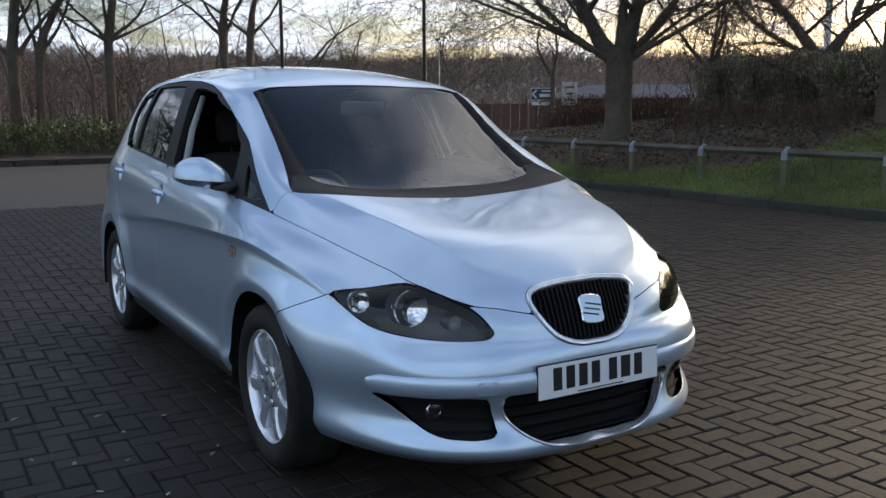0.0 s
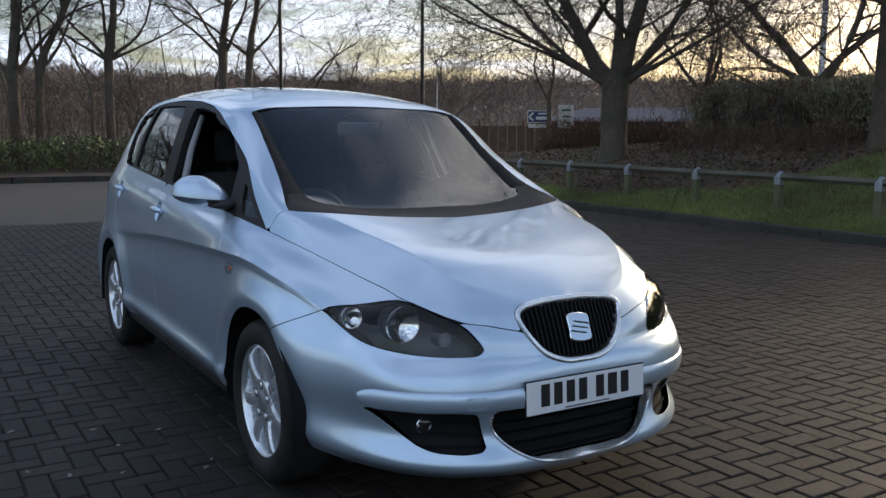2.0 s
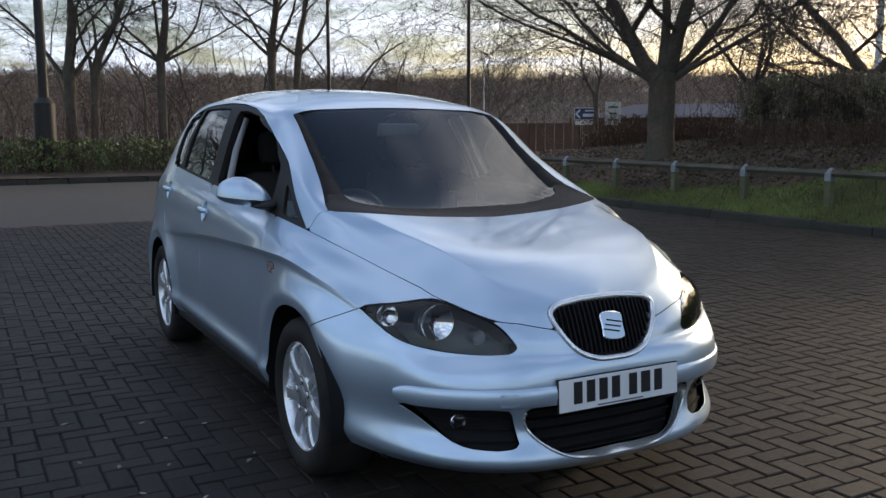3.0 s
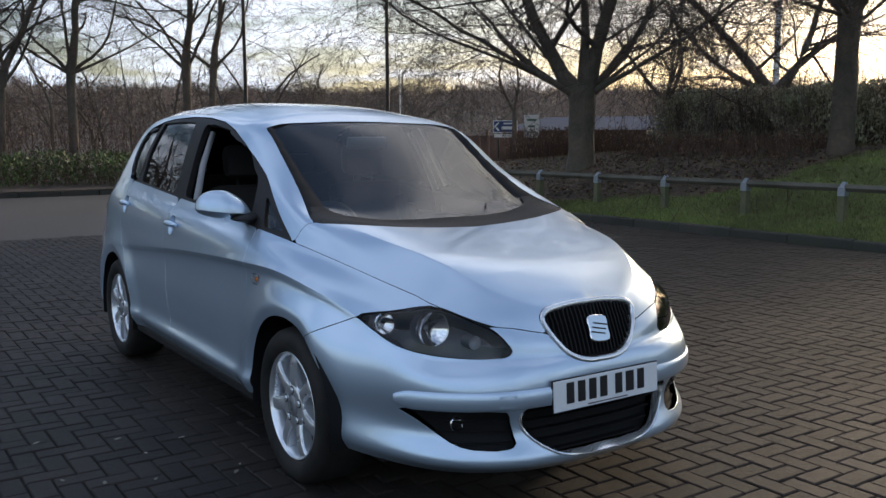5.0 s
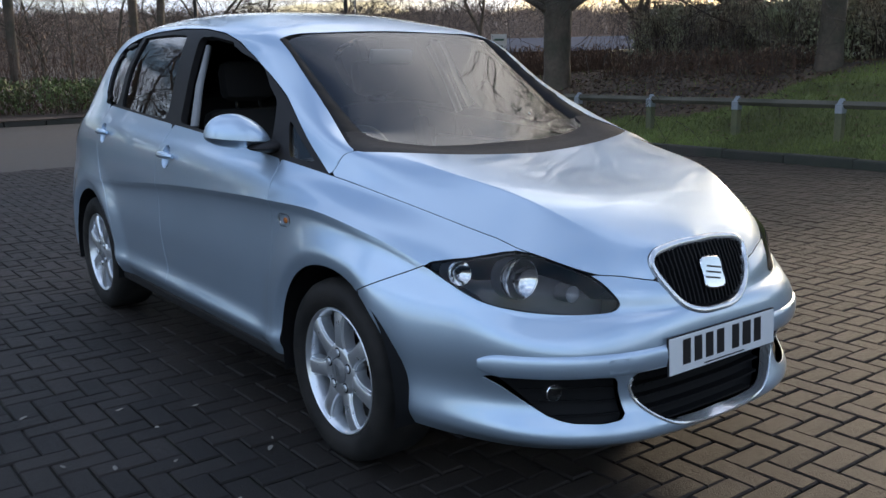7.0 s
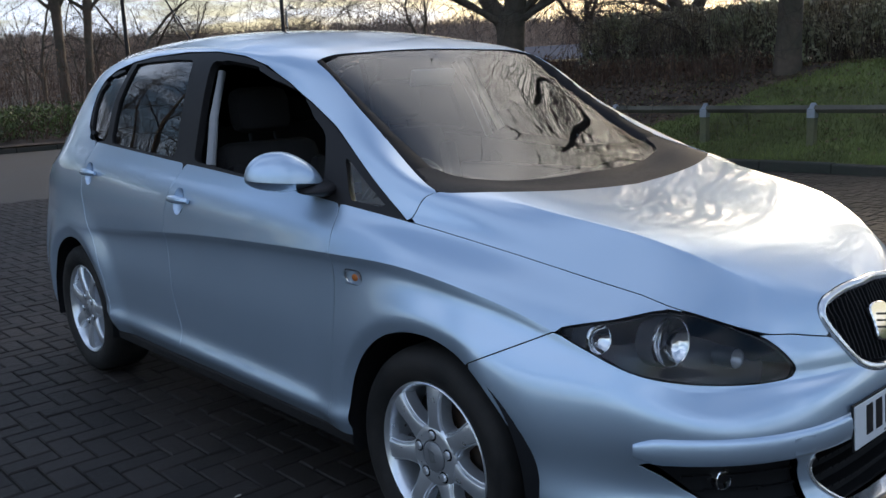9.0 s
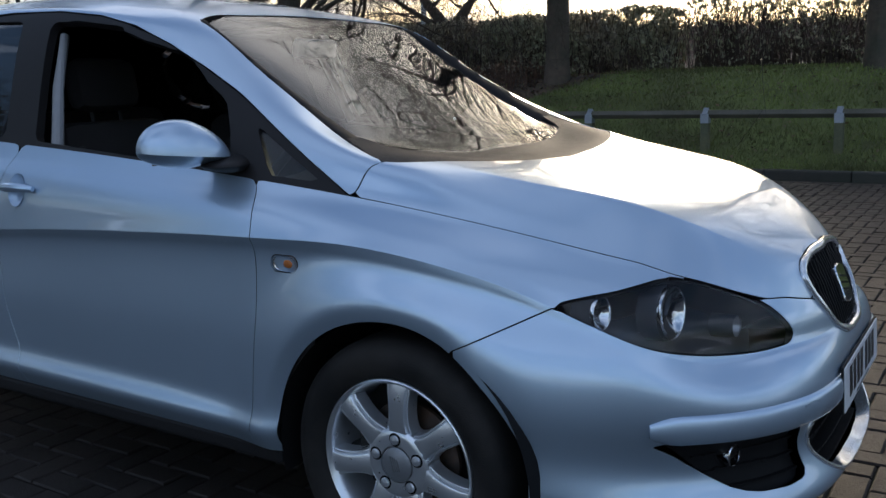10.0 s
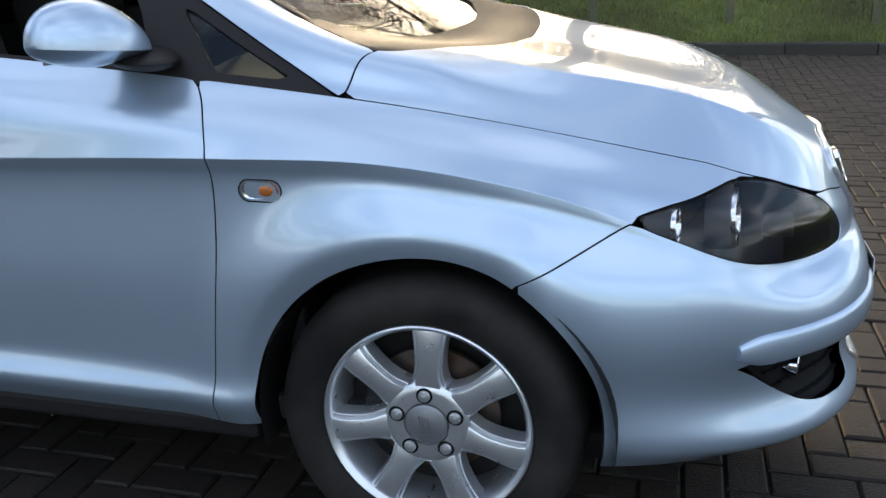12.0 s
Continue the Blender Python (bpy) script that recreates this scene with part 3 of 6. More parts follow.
# ---- rail of posts along the bank ----
def rail_post(x, y):
    z = bank_height(x, y)
    post = thing("rail_post", (x, y, z - 0.05), "short weathered square timber post with grey metal strap", "post", "posts of the low rail")
    bm = bmesh.new()
    add_box(bm, (0, 0, 0.24), (0.098, 0.098, 0.52), 0.006)
    part("post", bm, post_wood, post, "weathered greenish timber")
    bm = bmesh.new()
    add_box(bm, (0, 0, 0.455), (0.104, 0.104, 0.115), 0.004)
    add_box(bm, (0.0, 0, 0.528), (0.070, 0.118, 0.055), 0.010, (45, 0, 0))
    part("strap", bm, strap, post, "galvanised metal saddle strap")
    return post


POST_Y = 8.75
for k in range(-9, 9):
    rail_post(-2.40 + 1.545 * k, POST_Y)
for k in range(-9, 8):
    x0, x1 = -2.40 + 1.545 * k, -2.40 + 1.545 * (k + 1)
    z0, z1 = bank_height(x0, POST_Y) + 0.455, bank_height(x1, POST_Y) + 0.455
    bm = bmesh.new()
    add_box(bm, (0, 0, 0), (math.dist((x0, z0), (x1, z1)) + 0.0, 0.075, 0.075), 0.008, (45, 0, 0))
    ob = part("rail", bm, rail_wood)
    ob.matrix_basis = Matrix.Translation(((x0 + x1) / 2, POST_Y, (z0 + z1) / 2)) @ Matrix.Rotation(-math.atan2(z1 - z0, x1 - x0), 4, "Y")
    tagged(ob, "weathered timber rail between low posts", "rail", "rails on the posts")


# ---- grass and dead leaves on the bank ----
def grassy(x, y):
    """How far a spot on the bank is grass rather than bare leafy soil."""
    edge = -6.8 + 1.1 * (y - 8.2) + 1.6 * noise.noise((x * 0.35, y * 0.35, 9))
    strip = 8.75 + 0.25 * noise.noise((x * 0.8, 0, 4))
    return x > edge or (y < strip and x > -15)


def scatter(name, count, place, make, mat, label, category):
    rnd = random.Random(name)
    v, f = [], []
    n = 0
    while n < count:
        p = place(rnd)
        if p is None:
            continue
        n += 1
        pts, faces = make(rnd, p)
        b = len(v)
        v += pts
        f += [tuple(b + i for i in q) for q in faces]
    return tagged(mesh_ob(name, v, f, mat, smooth=False), label, category, kind="stuff")


bank = sheet("bank", -19.0, 30, KERB_Y + 0.14, 20.0, 160, 60, bank_height, soil, "low bank of dark leafy soil with grass", "bank")
bank.data.materials.append(turf)
for face in bank.data.polygons:
    if grassy(face.center.x, face.center.y):
        face.material_index = 1


def on_grass(rnd):
    y = 8.2 + 5.0 * rnd.random() ** 1.5
    x = rnd.uniform(-13, 9)
    return (x, y, bank_height(x, y)) if grassy(x, y) or rnd.random() < 0.07 else None


def blade(rnd, p):
    a, h, w = rnd.uniform(0, 6.28), rnd.uniform(0.03, 0.085), rnd.uniform(0.004, 0.008)
    dx, dy = math.cos(a), math.sin(a)
    b, c = rnd.uniform(-0.7, 0.7) * h, rnd.uniform(-0.7, 0.7) * h
    x, y, z = p
    return [(x - dx * w, y - dy * w, z - 0.004), (x + dx * w, y + dy * w, z - 0.004), (x + b, y + c, z + h)], [(0, 1, 2)]


def flake(size):
    def make(rnd, p):
        m = Matrix.Translation(p) @ Euler((rnd.uniform(-0.5, 0.5), rnd.uniform(-0.5, 0.5), rnd.uniform(0, 6.28))).to_matrix().to_4x4()
        s = rnd.uniform(0.6, 1.3) * size
        return [tuple(m @ Vector(q)) for q in ((-s, 0, 0.006), (0, -0.5 * s, 0.002), (s, 0, 0.008), (0, 0.5 * s, 0.012))], [(0, 1, 2, 3)]
    return make


scatter("grass", 90000, on_grass, blade, grass_green, "short damp winter grass on the bank", "grass")
scatter("leaf_litter", 24000, lambda r: (lambda x, y: None if grassy(x, y) and r.random() < 0.9 else (x, y, bank_height(x, y) + 0.01))(r.uniform(-16, 2), r.uniform(8.3, 14)), flake(0.035), litter, "brown dead leaves on the bank", "leaf litter")


# ---- bare trees ----
def grow(rnd, out, p, d, length, r, level, most, lift, spread):
    """One limb with its side shoots; out holds the verts and faces by class."""
    steps = (5, 10, 7, 5, 3, 2)[min(level, 5)]
    pts, rad = [p.copy()], [r]
    bend = Vector((rnd.uniform(-1, 1), rnd.uniform(-1, 1), 0)) * 0.05
    for k in range(steps):
        wob = 0.15 + 0.06 * level
        if rnd.random() < 0.3:
            bend = Vector((rnd.uniform(-1, 1), rnd.uniform(-1, 1), rnd.uniform(-0.4, 0.4))) * (0.10 + 0.05 * level)
        pull = lift * 0.14 * (1 - k / steps) if level == 1 else lift * 0.05 - 0.02 * level
        d = (d + bend + Vector((rnd.uniform(-wob, wob), rnd.uniform(-wob, wob), rnd.uniform(-wob, wob) * 0.7 + pull))).normalized()
        p = p + d * length / steps
        pts.append(p.copy())
        rad.append(max(0.0032, r * (1 - 0.72 * ((k + 1) / steps) ** 0.8)))
    if level == 1:
        rad[0], rad[1] = rad[0] * 1.35, rad[1] * 1.12
    seg = 9 if level == 0 else 8 if level == 1 else 5 if level == 2 else 3
    v, f = out[0 if level < 2 else 1]
    rings = []
    for i, q in enumerate(pts):
        t = (pts[min(i + 1, len(pts) - 1)] - pts[max(i - 1, 0)]).normalized()
        a = t.cross(Vector((0.31, 0.2, 0.93))).normalized()
        b = t.cross(a)
        rings.append(len(v))
        v += [tuple(q + rad[i] * (math.cos(w) * a + math.sin(w) * b)) for w in (2 * math.pi * k / seg for k in range(seg))]
    for a, b in zip(rings, rings[1:]):
        f += [(a + k, a + (k + 1) % seg, b + (k + 1) % seg, b + k) for k in range(seg)]
    if level >= most:
        return
    n = (5, 10, 8, 5, 3)[level]
    for k in range(n):
        t = 0.14 + 0.86 * (k + rnd.random()) / n
        i = min(int(t * steps), steps - 1)
        q = pts[i].lerp(pts[i + 1], t * steps - i)
        base = (pts[i + 1] - pts[i]).normalized()
        side = Vector((rnd.uniform(-1, 1), rnd.uniform(-1, 1), rnd.uniform(-0.8, 0.6))).normalized()
        nd = (base * (1.0 - spread * 0.5) + side * spread).normalized()
        grow(rnd, out, q, nd, length * rnd.uniform(0.34, 0.72) * (1.0 if level > 1 else 1.15 - 0.45 * t), max(0.0035, rad[i] * rnd.uniform(0.26, 0.46)), level + 1, most, lift, spread)


def tree(at, label, height, r, limbs, seed, most=4, lift=0.5, spread=0.75, lean=(0, 0), bole=0.28, mats=None, name="tree", group="", root=True):
    """A bare tree: a tapered bole with a flare at the root, then the limbs given as (bearing, slope, share, thickness)."""
    rnd = random.Random(seed)
    t = thing(name, at, label, "tree", group)
    out = [([], []), ([], [])]
    top = Vector((lean[0], lean[1], height * bole))
    v, f = [], []
    seg, rows = 18, 22
    for i in range(rows):
        k = 1.10 * i / (rows - 1)
        q = top * k - Vector((0, 0, 0.15 * (1 - k)))
        flare = 1 + 0.32 * math.exp(-k * 7) - 0.08 * k + 0.9 * max(0, min(k, 1) - 0.7) ** 1.5
        for j in range(seg):
            a = 2 * math.pi * j / seg
            w = r * flare * (1 - 0.8 * max(0, k - 0.98) / 0.12) * (1 + 0.12 * noise.noise((math.cos(a) * 1.7 + seed, math.sin(a) * 1.7, q.z * 1.5)) + 0.05 * noise.noise((math.cos(a) * 4 + seed, math.sin(a) * 4, q.z * 2.5)) + 0.06 * math.exp(-k * 4) * math.sin(5 * a + seed))
            v.append((q.x + w * math.cos(a), q.y + w * math.sin(a), q.z))
    for i in range(rows - 1):
        f += [(i * seg + j, i * seg + (j + 1) % seg, (i + 1) * seg + (j + 1) % seg, (i + 1) * seg + j) for j in range(seg)]
    f.append(tuple((rows - 1) * seg + j for j in range(seg)))
    mesh_ob("trunk", v, f, mats[0] if mats else bark, t, "grey-brown ridged bark")
    for bearing, slope, share, thick in limbs:
        a, s = radians(bearing), radians(slope)
        d = Vector((math.cos(a) * math.cos(s), math.sin(a) * math.cos(s), math.sin(s)))
        grow(rnd, out, top - Vector((0, 0, r * 0.9)) + d * r * 0.1, d, height * share, r * thick, 1, most, lift, spread)
    mesh_ob("branchwork", *out[0], mats[0] if mats else bark, t, "bare limbs")
    mesh_ob("twig_mass", *out[1], mats[1] if mats else twig, t, "fine bare twigs")
    return t


def on_bank(x, y):
    return (x, y, bank_height(x, y) - 0.02)


tree(on_bank(-9.15, 10.28), "large bare tree forking low into many limbs, on the bank", 12.5, 0.265, [(222, 50, 0.50, 0.58), (42, 74, 0.55, 0.64), (242, 76, 0.50, 0.40), (60, 52, 0.48, 0.32), (216, 24, 0.52, 0.24), (30, 30, 0.45, 0.20), (262, 28, 0.45, 0.22), (228, 24, 0.46, 0.17), (20, 28, 0.42, 0.16), (196, 36, 0.5, 0.2), (48, 36, 0.5, 0.18)], 3, 5, 0.62, 0.74, (0.02, 0.02), 0.13)
tree(on_bank(-4.15, 11.40), "bare tree with a thick straight trunk on the grass bank", 13.0, 0.185, [(200, 52, 0.45, 0.5), (30, 55, 0.45, 0.5), (100, 74, 0.55, 0.6), (320, 50, 0.42, 0.4), (270, 62, 0.5, 0.45), (235, 40, 0.4, 0.35), (300, 18, 0.42, 0.18), (250, 14, 0.4, 0.16)], 11, 5, 0.4, 0.75, (0.05, 0.02), 0.18)
tree(on_bank(0.70, 11.6), "bare spreading tree on the grass bank", 12.0, 0.17, [(200, 45, 0.5, 0.6), (20, 45, 0.5, 0.6), (100, 60, 0.55, 0.6), (280, 40, 0.55, 0.55), (250, 65, 0.5, 0.5), (310, 20, 0.5, 0.25), (270, 16, 0.45, 0.2), (220, 18, 0.45, 0.2)], 17, 5, 0.3, 0.75, (0, 0), 0.25)
tree(on_bank(5.6, 11.3), "bare spreading tree on the grass bank", 9.0, 0.22, [(210, 40, 0.55, 0.6), (30, 45, 0.5, 0.6), (110, 60, 0.5, 0.6), (290, 45, 0.5, 0.55)], 19, 4, 0.3, 0.75, (0, 0), 0.25)
tree((-10.9, 18.8, 0.6), "bare forked tree behind the hedge", 9.0, 0.21, [(210, 62, 0.6, 0.75), (35, 40, 0.55, 0.6), (80, 70, 0.5, 0.6), (240, 35, 0.45, 0.45)], 23, 4, 0.4, 0.7, (0.0, 0.0), 0.22)
tree((-11.6, 15.5, 1.0), "slim bare tree behind the bank", 6.0, 0.085, [(215, 48, 0.6, 0.7), (40, 50, 0.6, 0.7), (120, 65, 0.55, 0.7), (300, 55, 0.5, 0.6)], 29, 4, 0.4, 0.75, (0, 0), 0.22)
tree((-16.6, 14.5, 0.3), "thin young tree with forked stem", 4.6, 0.07, [(210, 66, 0.5, 0.75), (40, 68, 0.5, 0.75)], 31, 3, 0.8, 0.55, (0, 0), 0.42)
tree((-24.9, 3.9, 0.2), "tall slim bare tree in the shrubs", 10.0, 0.14, [(90, 87, 0.66, 0.92), (235, 50, 0.42, 0.42), (60, 45, 0.42, 0.42), (90, 80, 0.5, 0.42), (250, 28, 0.35, 0.35), (70, 20, 0.4, 0.35)], 37, 4, 0.5, 0.7, (0, 0), 0.33)
tree((-26.8, 8.1, 0.2), "tall slim bare tree with twin stems", 11.0, 0.15, [(90, 87, 0.66, 0.92), (240, 60, 0.45, 0.42), (60, 40, 0.45, 0.42), (90, 84, 0.5, 0.42), (230, 35, 0.4, 0.40)], 41, 4, 0.5, 0.7, (0, 0), 0.34)
tree((-26.6, 8.75, 0.2), "tall slim bare tree with twin stems", 11.0, 0.13, [(90, 87, 0.66, 0.92), (240, 40, 0.45, 0.42), (60, 50, 0.45, 0.42), (70, 80, 0.5, 0.42)], 43, 4, 0.5, 0.7, (0.2, 0.2), 0.34)
tree((-25.2, 1.25, 0.2), "bare tree with pale sunlit stem edge", 9.0, 0.17, [(90, 87, 0.66, 0.92), (250, 55, 0.5, 0.42), (70, 55, 0.5, 0.42), (20, 70, 0.5, 0.42)], 47, 4, 0.5, 0.7, (0, 0), 0.3)
tree((-25.0, 1.85, 0.2), "bare tree with pale sunlit stem edge", 9.5, 0.13, [(90, 87, 0.66, 0.92), (250, 65, 0.5, 0.42), (70, 45, 0.5, 0.42), (100, 75, 0.5, 0.42)], 53, 4, 0.5, 0.7, (0.05, 0.1), 0.3)
tree((-30.0, -2.5, 0.2), "bare tree behind the far kerb", 10.0, 0.16, [(250, 55, 0.5, 0.6), (70, 50, 0.5, 0.6), (100, 75, 0.5, 0.7)], 59, 4, 0.5, 0.7, (0, 0), 0.3)
tree((-34.0, 14.0, 0.2), "round bare tree beyond the shrubs", 8.5, 0.13, [(235, 50, 0.5, 0.6), (55, 50, 0.5, 0.6), (90, 80, 0.5, 0.7), (235, 20, 0.4, 0.4), (55, 20, 0.4, 0.4)], 61, 4, 0.6, 0.6, (0, 0), 0.25)
# smaller bare trees scattered before the woods
wild = random.Random(5)
for k in range(26):
    a, d = radians(57 + 1.45 * k + wild.uniform(-0.8, 0.8)), wild.uniform(33, 58)
    tree((-d * math.sin(a), d * math.cos(a), -0.15), "slender bare tree before the woods", wild.uniform(5.5, 9.0), wild.uniform(0.07, 0.12), [(wild.uniform(0, 360), 86, 0.62, 0.85)] + [(wild.uniform(0, 360), wild.uniform(35, 65), 0.45, 0.4) for _ in range(4)], 200 + k, 3, 0.5, 0.7, (0, 0), 0.25, group="trees before the woods")
# trees on the other side of the car park, mirrored in the glass and paint
for x, y, h, s in ((-16.5, -8.5, 12, 71), (-22.5, -8.0, 12, 73), (-21, -14, 12, 79), (-9, -19, 11, 83), (4, -22, 11, 89)):
    tree((x, y, 0), "bare tree on the near side of the car park", h, 0.22, [(20, 50, 0.5, 0.5), (140, 50, 0.5, 0.5), (260, 50, 0.5, 0.5), (80, 75, 0.5, 0.6), (320, 20, 0.45, 0.35), (90, 25, 0.45, 0.35)], s, 5 if y > -15 else 4, 0.5, 0.7, (0, 0), 0.25)


# ---- hedges and shrubs ----
def leafy(name, count, box, mat, size, label, seed, twigs=0, twig_mat=None, crown=0.12):
    """A hedge filling a box (x0, x1, y0, y1, base, top) with many small leaves and upright twigs."""
    rnd = random.Random(seed)
    x0, x1, y0, y1, base, top = box
    h = thing(name, ((x0 + x1) / 2, (y0 + y1) / 2, 0), label, "hedge")
    ox, oy = (x0 + x1) / 2, (y0 + y1) / 2
    v, f = [], []
    while len(f) < count:
        x, y, k = rnd.uniform(x0, x1), rnd.uniform(y0, y1), rnd.random() ** 0.75
        zt = top + crown * (noise.noise((x * 1.3, y * 1.3, seed)) + 0.5 * noise.noise((x * 4, y * 4, seed)))
        if noise.noise((x * 2.2, y * 2.2, k * 3 + seed)) < -0.28:
            continue
        b = base(x, y)
        z = b + (zt - b) * k
        m = Matrix.Translation((x - ox, y - oy, z)) @ Euler((rnd.uniform(0, 6.28), rnd.uniform(0, 6.28), rnd.uniform(0, 6.28))).to_matrix().to_4x4()
        s = size * rnd.uniform(0.6, 1.4)
        n = len(v)
        v += [tuple(m @ Vector(q)) for q in ((-s, 0, 0), (0, -0.45 * s, 0.1 * s), (s, 0, 0), (0, 0.45 * s, 0.1 * s))]
        f.append((n, n + 1, n + 2, n + 3))
    tagged(mesh_ob("leaves", v, f, mat, h, smooth=False), kind="stuff")
    v, f = [], []
    for _ in range(twigs):
        x, y = rnd.uniform(x0, x1), rnd.uniform(y0, y1)
        b = base(x, y)
        p, d = Vector((x - ox, y - oy, b)), Vector((rnd.uniform(-0.3, 0.3), rnd.uniform(-0.3, 0.3), 1)).normalized()
        ln = (top - b) * rnd.uniform(0.6, 1.25)
        r = rnd.uniform(0.004, 0.010)
        for k in range(3):
            q = p + d * ln / 3
            a = d.cross(Vector((0.5, 0.5, 0.1))).normalized() * r * (1 - k * 0.3)
            c = d.cross(a).normalized() * r * (1 - k * 0.3)
            n = len(v)
            v += [tuple(p + a), tuple(p - a * 0.5 + c), tuple(p - a * 0.5 - c), tuple(q + a * 0.7), tuple(q - a * 0.35 + c * 0.7), tuple(q - a * 0.35 - c * 0.7)]
            f += [(n, n + 1, n + 4, n + 3), (n + 1, n + 2, n + 5, n + 4), (n + 2, n, n + 3, n + 5)]
            p, d = q, (d + Vector((rnd.uniform(-0.35, 0.35), rnd.uniform(-0.35, 0.35), 0.1))).normalized()
    if twigs:
        tagged(mesh_ob("stem_mass", v, f, twig_mat or twig, h, smooth=False), kind="stuff")
    return h


leafy("hedge", 26000, (-9.3, -2.6, 12.4, 13.6, bank_height, 2.32), hedge_leaf, 0.042, "clipped dark green hedge with bare twigs below", 5, 1500)
leafy("hedge", 12000, (-2.5, 8.0, 12.9, 14.2, bank_height, 2.65), hedge_leaf, 0.045, "thin brown-green hedge with bare stems", 6, 2600)
leafy("bramble", 1500, (-14.0, -9.6, 11.8, 13.4, bank_height, 1.55), litter, 0.04, "low russet brambles on the bank", 7, 1300, twig_red, 0.3)
leafy("bramble", 900, (-8.6, -4.6, 10.9, 12.2, bank_height, 1.45), litter, 0.04, "low russet brambles below the hedge", 8, 700, twig_red, 0.2)
verge_z = lambda x, y: 0.2
leafy("shrubs", 16000, (-22.6, -20.5, -12.0, 8.5, verge_z, 1.02), shrub_leaf, 0.06, "low mixed green and brown shrubs behind the kerb", 9, 1500, twig_red, 0.25)
leafy("thicket", 2500, (-27.0, -22.8, -12.0, 12.0, verge_z, 2.3), litter, 0.06, "bare russet thicket of tall stems", 10, 2000, twig_red, 0.9)

# ---- poles, mast, signs ----
def pole(at, height, r0, r1, mat, label, name="lamp_post", box=0.0):
    t = thing(name, at, label, "lamp post")
    bm = bmesh.new()
    add_tube(bm, [(0, 0, -0.2), (0, 0, height * 0.3), (0, 0, height)], [r0, (r0 + r1) / 2, r1], 12)
    part("column", bm, mat, t, "", True)
    bm = bmesh.new()
    add_tube(bm, [(0, 0, -0.2), (0, 0, 1.15 if not box else box), (0, 0, 1.3 if not box else box + 0.15)], [r0 * 1.7, r0 * 1.7, r0], 12)
    part("base", bm, mat, t, "thicker base with door", True)
    bm = bmesh.new()
    add_tube(bm, [(0, 0, height - 0.05), (-0.3, 0.3, height + 0.15), (-0.7, 0.7, height + 0.2)], [r1, r1 * 0.9, r1 * 0.8], 8)
    add_box(bm, (-0.85, 0.85, height + 0.2), (0.6, 0.25, 0.12), 0.03, (0, 0, -45))
    part("lantern", bm, mat, t, "", True)
    return t


pole((-25.3, 9.65, 0), 9.0, 0.075, 0.055, pole_dark, "dark painted lamp column")
pole((-21.4, 13.0, 0), 9.0, 0.075, 0.055, pole_dark, "dark painted lamp column")
pole((-21.6, 0.2, 0.2), 8.0, 0.16, 0.10, pole_dark, "dark stout column among the shrubs", "lamp_post", 1.8)
pole((-22.0, 34.2, 0), 14.0, 0.17, 0.12, pole_pale, "pale lit mast beyond the hedge", "mast")
pole((-34.1, 21.2, 0), 4.6, 0.035, 0.03, pole_pale, "thin pale pole in the distance", "mast")


def road_sign(at, yaw, w, h, z, mat, label, draw, legs):
    t = thing("road_sign", at, label, "sign")
    m = pose(0, 0, 0, 0, 0, yaw)
    bm = bmesh.new()
    add_box(bm, (0, 0, z), (w, 0.02, h), 0.004)
    bm.transform(m)
    board = part("board", bm, mat, t, "white board")
    for x in legs:
        bm = bmesh.new()
        add_tube(bm, [m @ Vector((x, 0.04, -0.3)), m @ Vector((x, 0.04, z + h / 2))], [0.035, 0.035], 8)
        part("leg", bm, pole_dark, t, "grey post", True)
    for cx, cz, bw, bh, c in draw:
        bm = bmesh.new()
        add_box(bm, (cx, -0.0125 if bw > 0.6 else -0.0165, z + cz), (bw, 0.004, bh), 0)
        bm.transform(m)
        part("bar", bm, c, board)
    return t


s1 = road_sign((-16.86, 14.36, 0), 50, 0.72, 0.36, 1.72, sign_white, "dark blue direction sign with a white chevron and bars", [(0.0, 0, 0.68, 0.32, sign_blue), (0.1, 0.09, 0.30, 0.045, sign_white), (0.1, -0.04, 0.42, 0.09, sign_white)], (-0.2, 0.2))
bm = bmesh.new()
for a in (45, -45):
    add_box(bm, (-0.25, -0.0165, 1.72 + (0.055 if a > 0 else -0.055)), (0.17, 0.004, 0.05), 0, (0, -a, 0))
bm.transform(pose(0, 0, 0, 0, 0, 50))
part("chevron", bm, sign_white, s1)
bm = bmesh.new()
add_box(bm, (0.0, 0.0, 1.45), (0.66, 0.02, 0.10), 0.003)
bm.transform(pose(0, 0, 0, 0, 0, 50))
part("lower_board", bm, sign_white, s1)
road_sign((-14.82, 13.68, 0.4), 62, 0.42, 0.62, 1.30, sign_white, "upright cream notice board with green bars", [(0, 0.17, 0.26, 0.05, sign_green), (0, 0.0, 0.2, 0.05, sign_green), (0, -0.16, 0.26, 0.05, sign_green)], (0.0,))

# ---- low building, fence and vehicles in the distance ----
hall = thing("building", (-38, 48, 0), "long low brown building with blue-grey roof", "building")
bm = bmesh.new()
add_box(bm, (0, 0, 0.85), (26, 9, 2.1), 0.02)
bm.transform(pose(0, 0, 0, 0, 0, 35))
part("wall", bm, wall_brown, hall, "brown wall")
bm = bmesh.new()
rv = [bm.verts.new(pose(0, 0, 0, 0, 0, 35) @ Vector(q)) for q in ((-13.4, -5, 1.9), (13.4, -5, 1.9), (13.4, 5, 1.9), (-13.4, 5, 1.9), (-11, 0, 2.9), (11, 0, 2.9))]
for q in ((0, 1, 5, 4), (1, 2, 5), (2, 3, 4, 5), (3, 0, 4), (3, 2, 1, 0)):
    bm.faces.new([rv[i] for i in q])
part("roof", bm, roof_slate, hall, "blue-grey pitched roof")
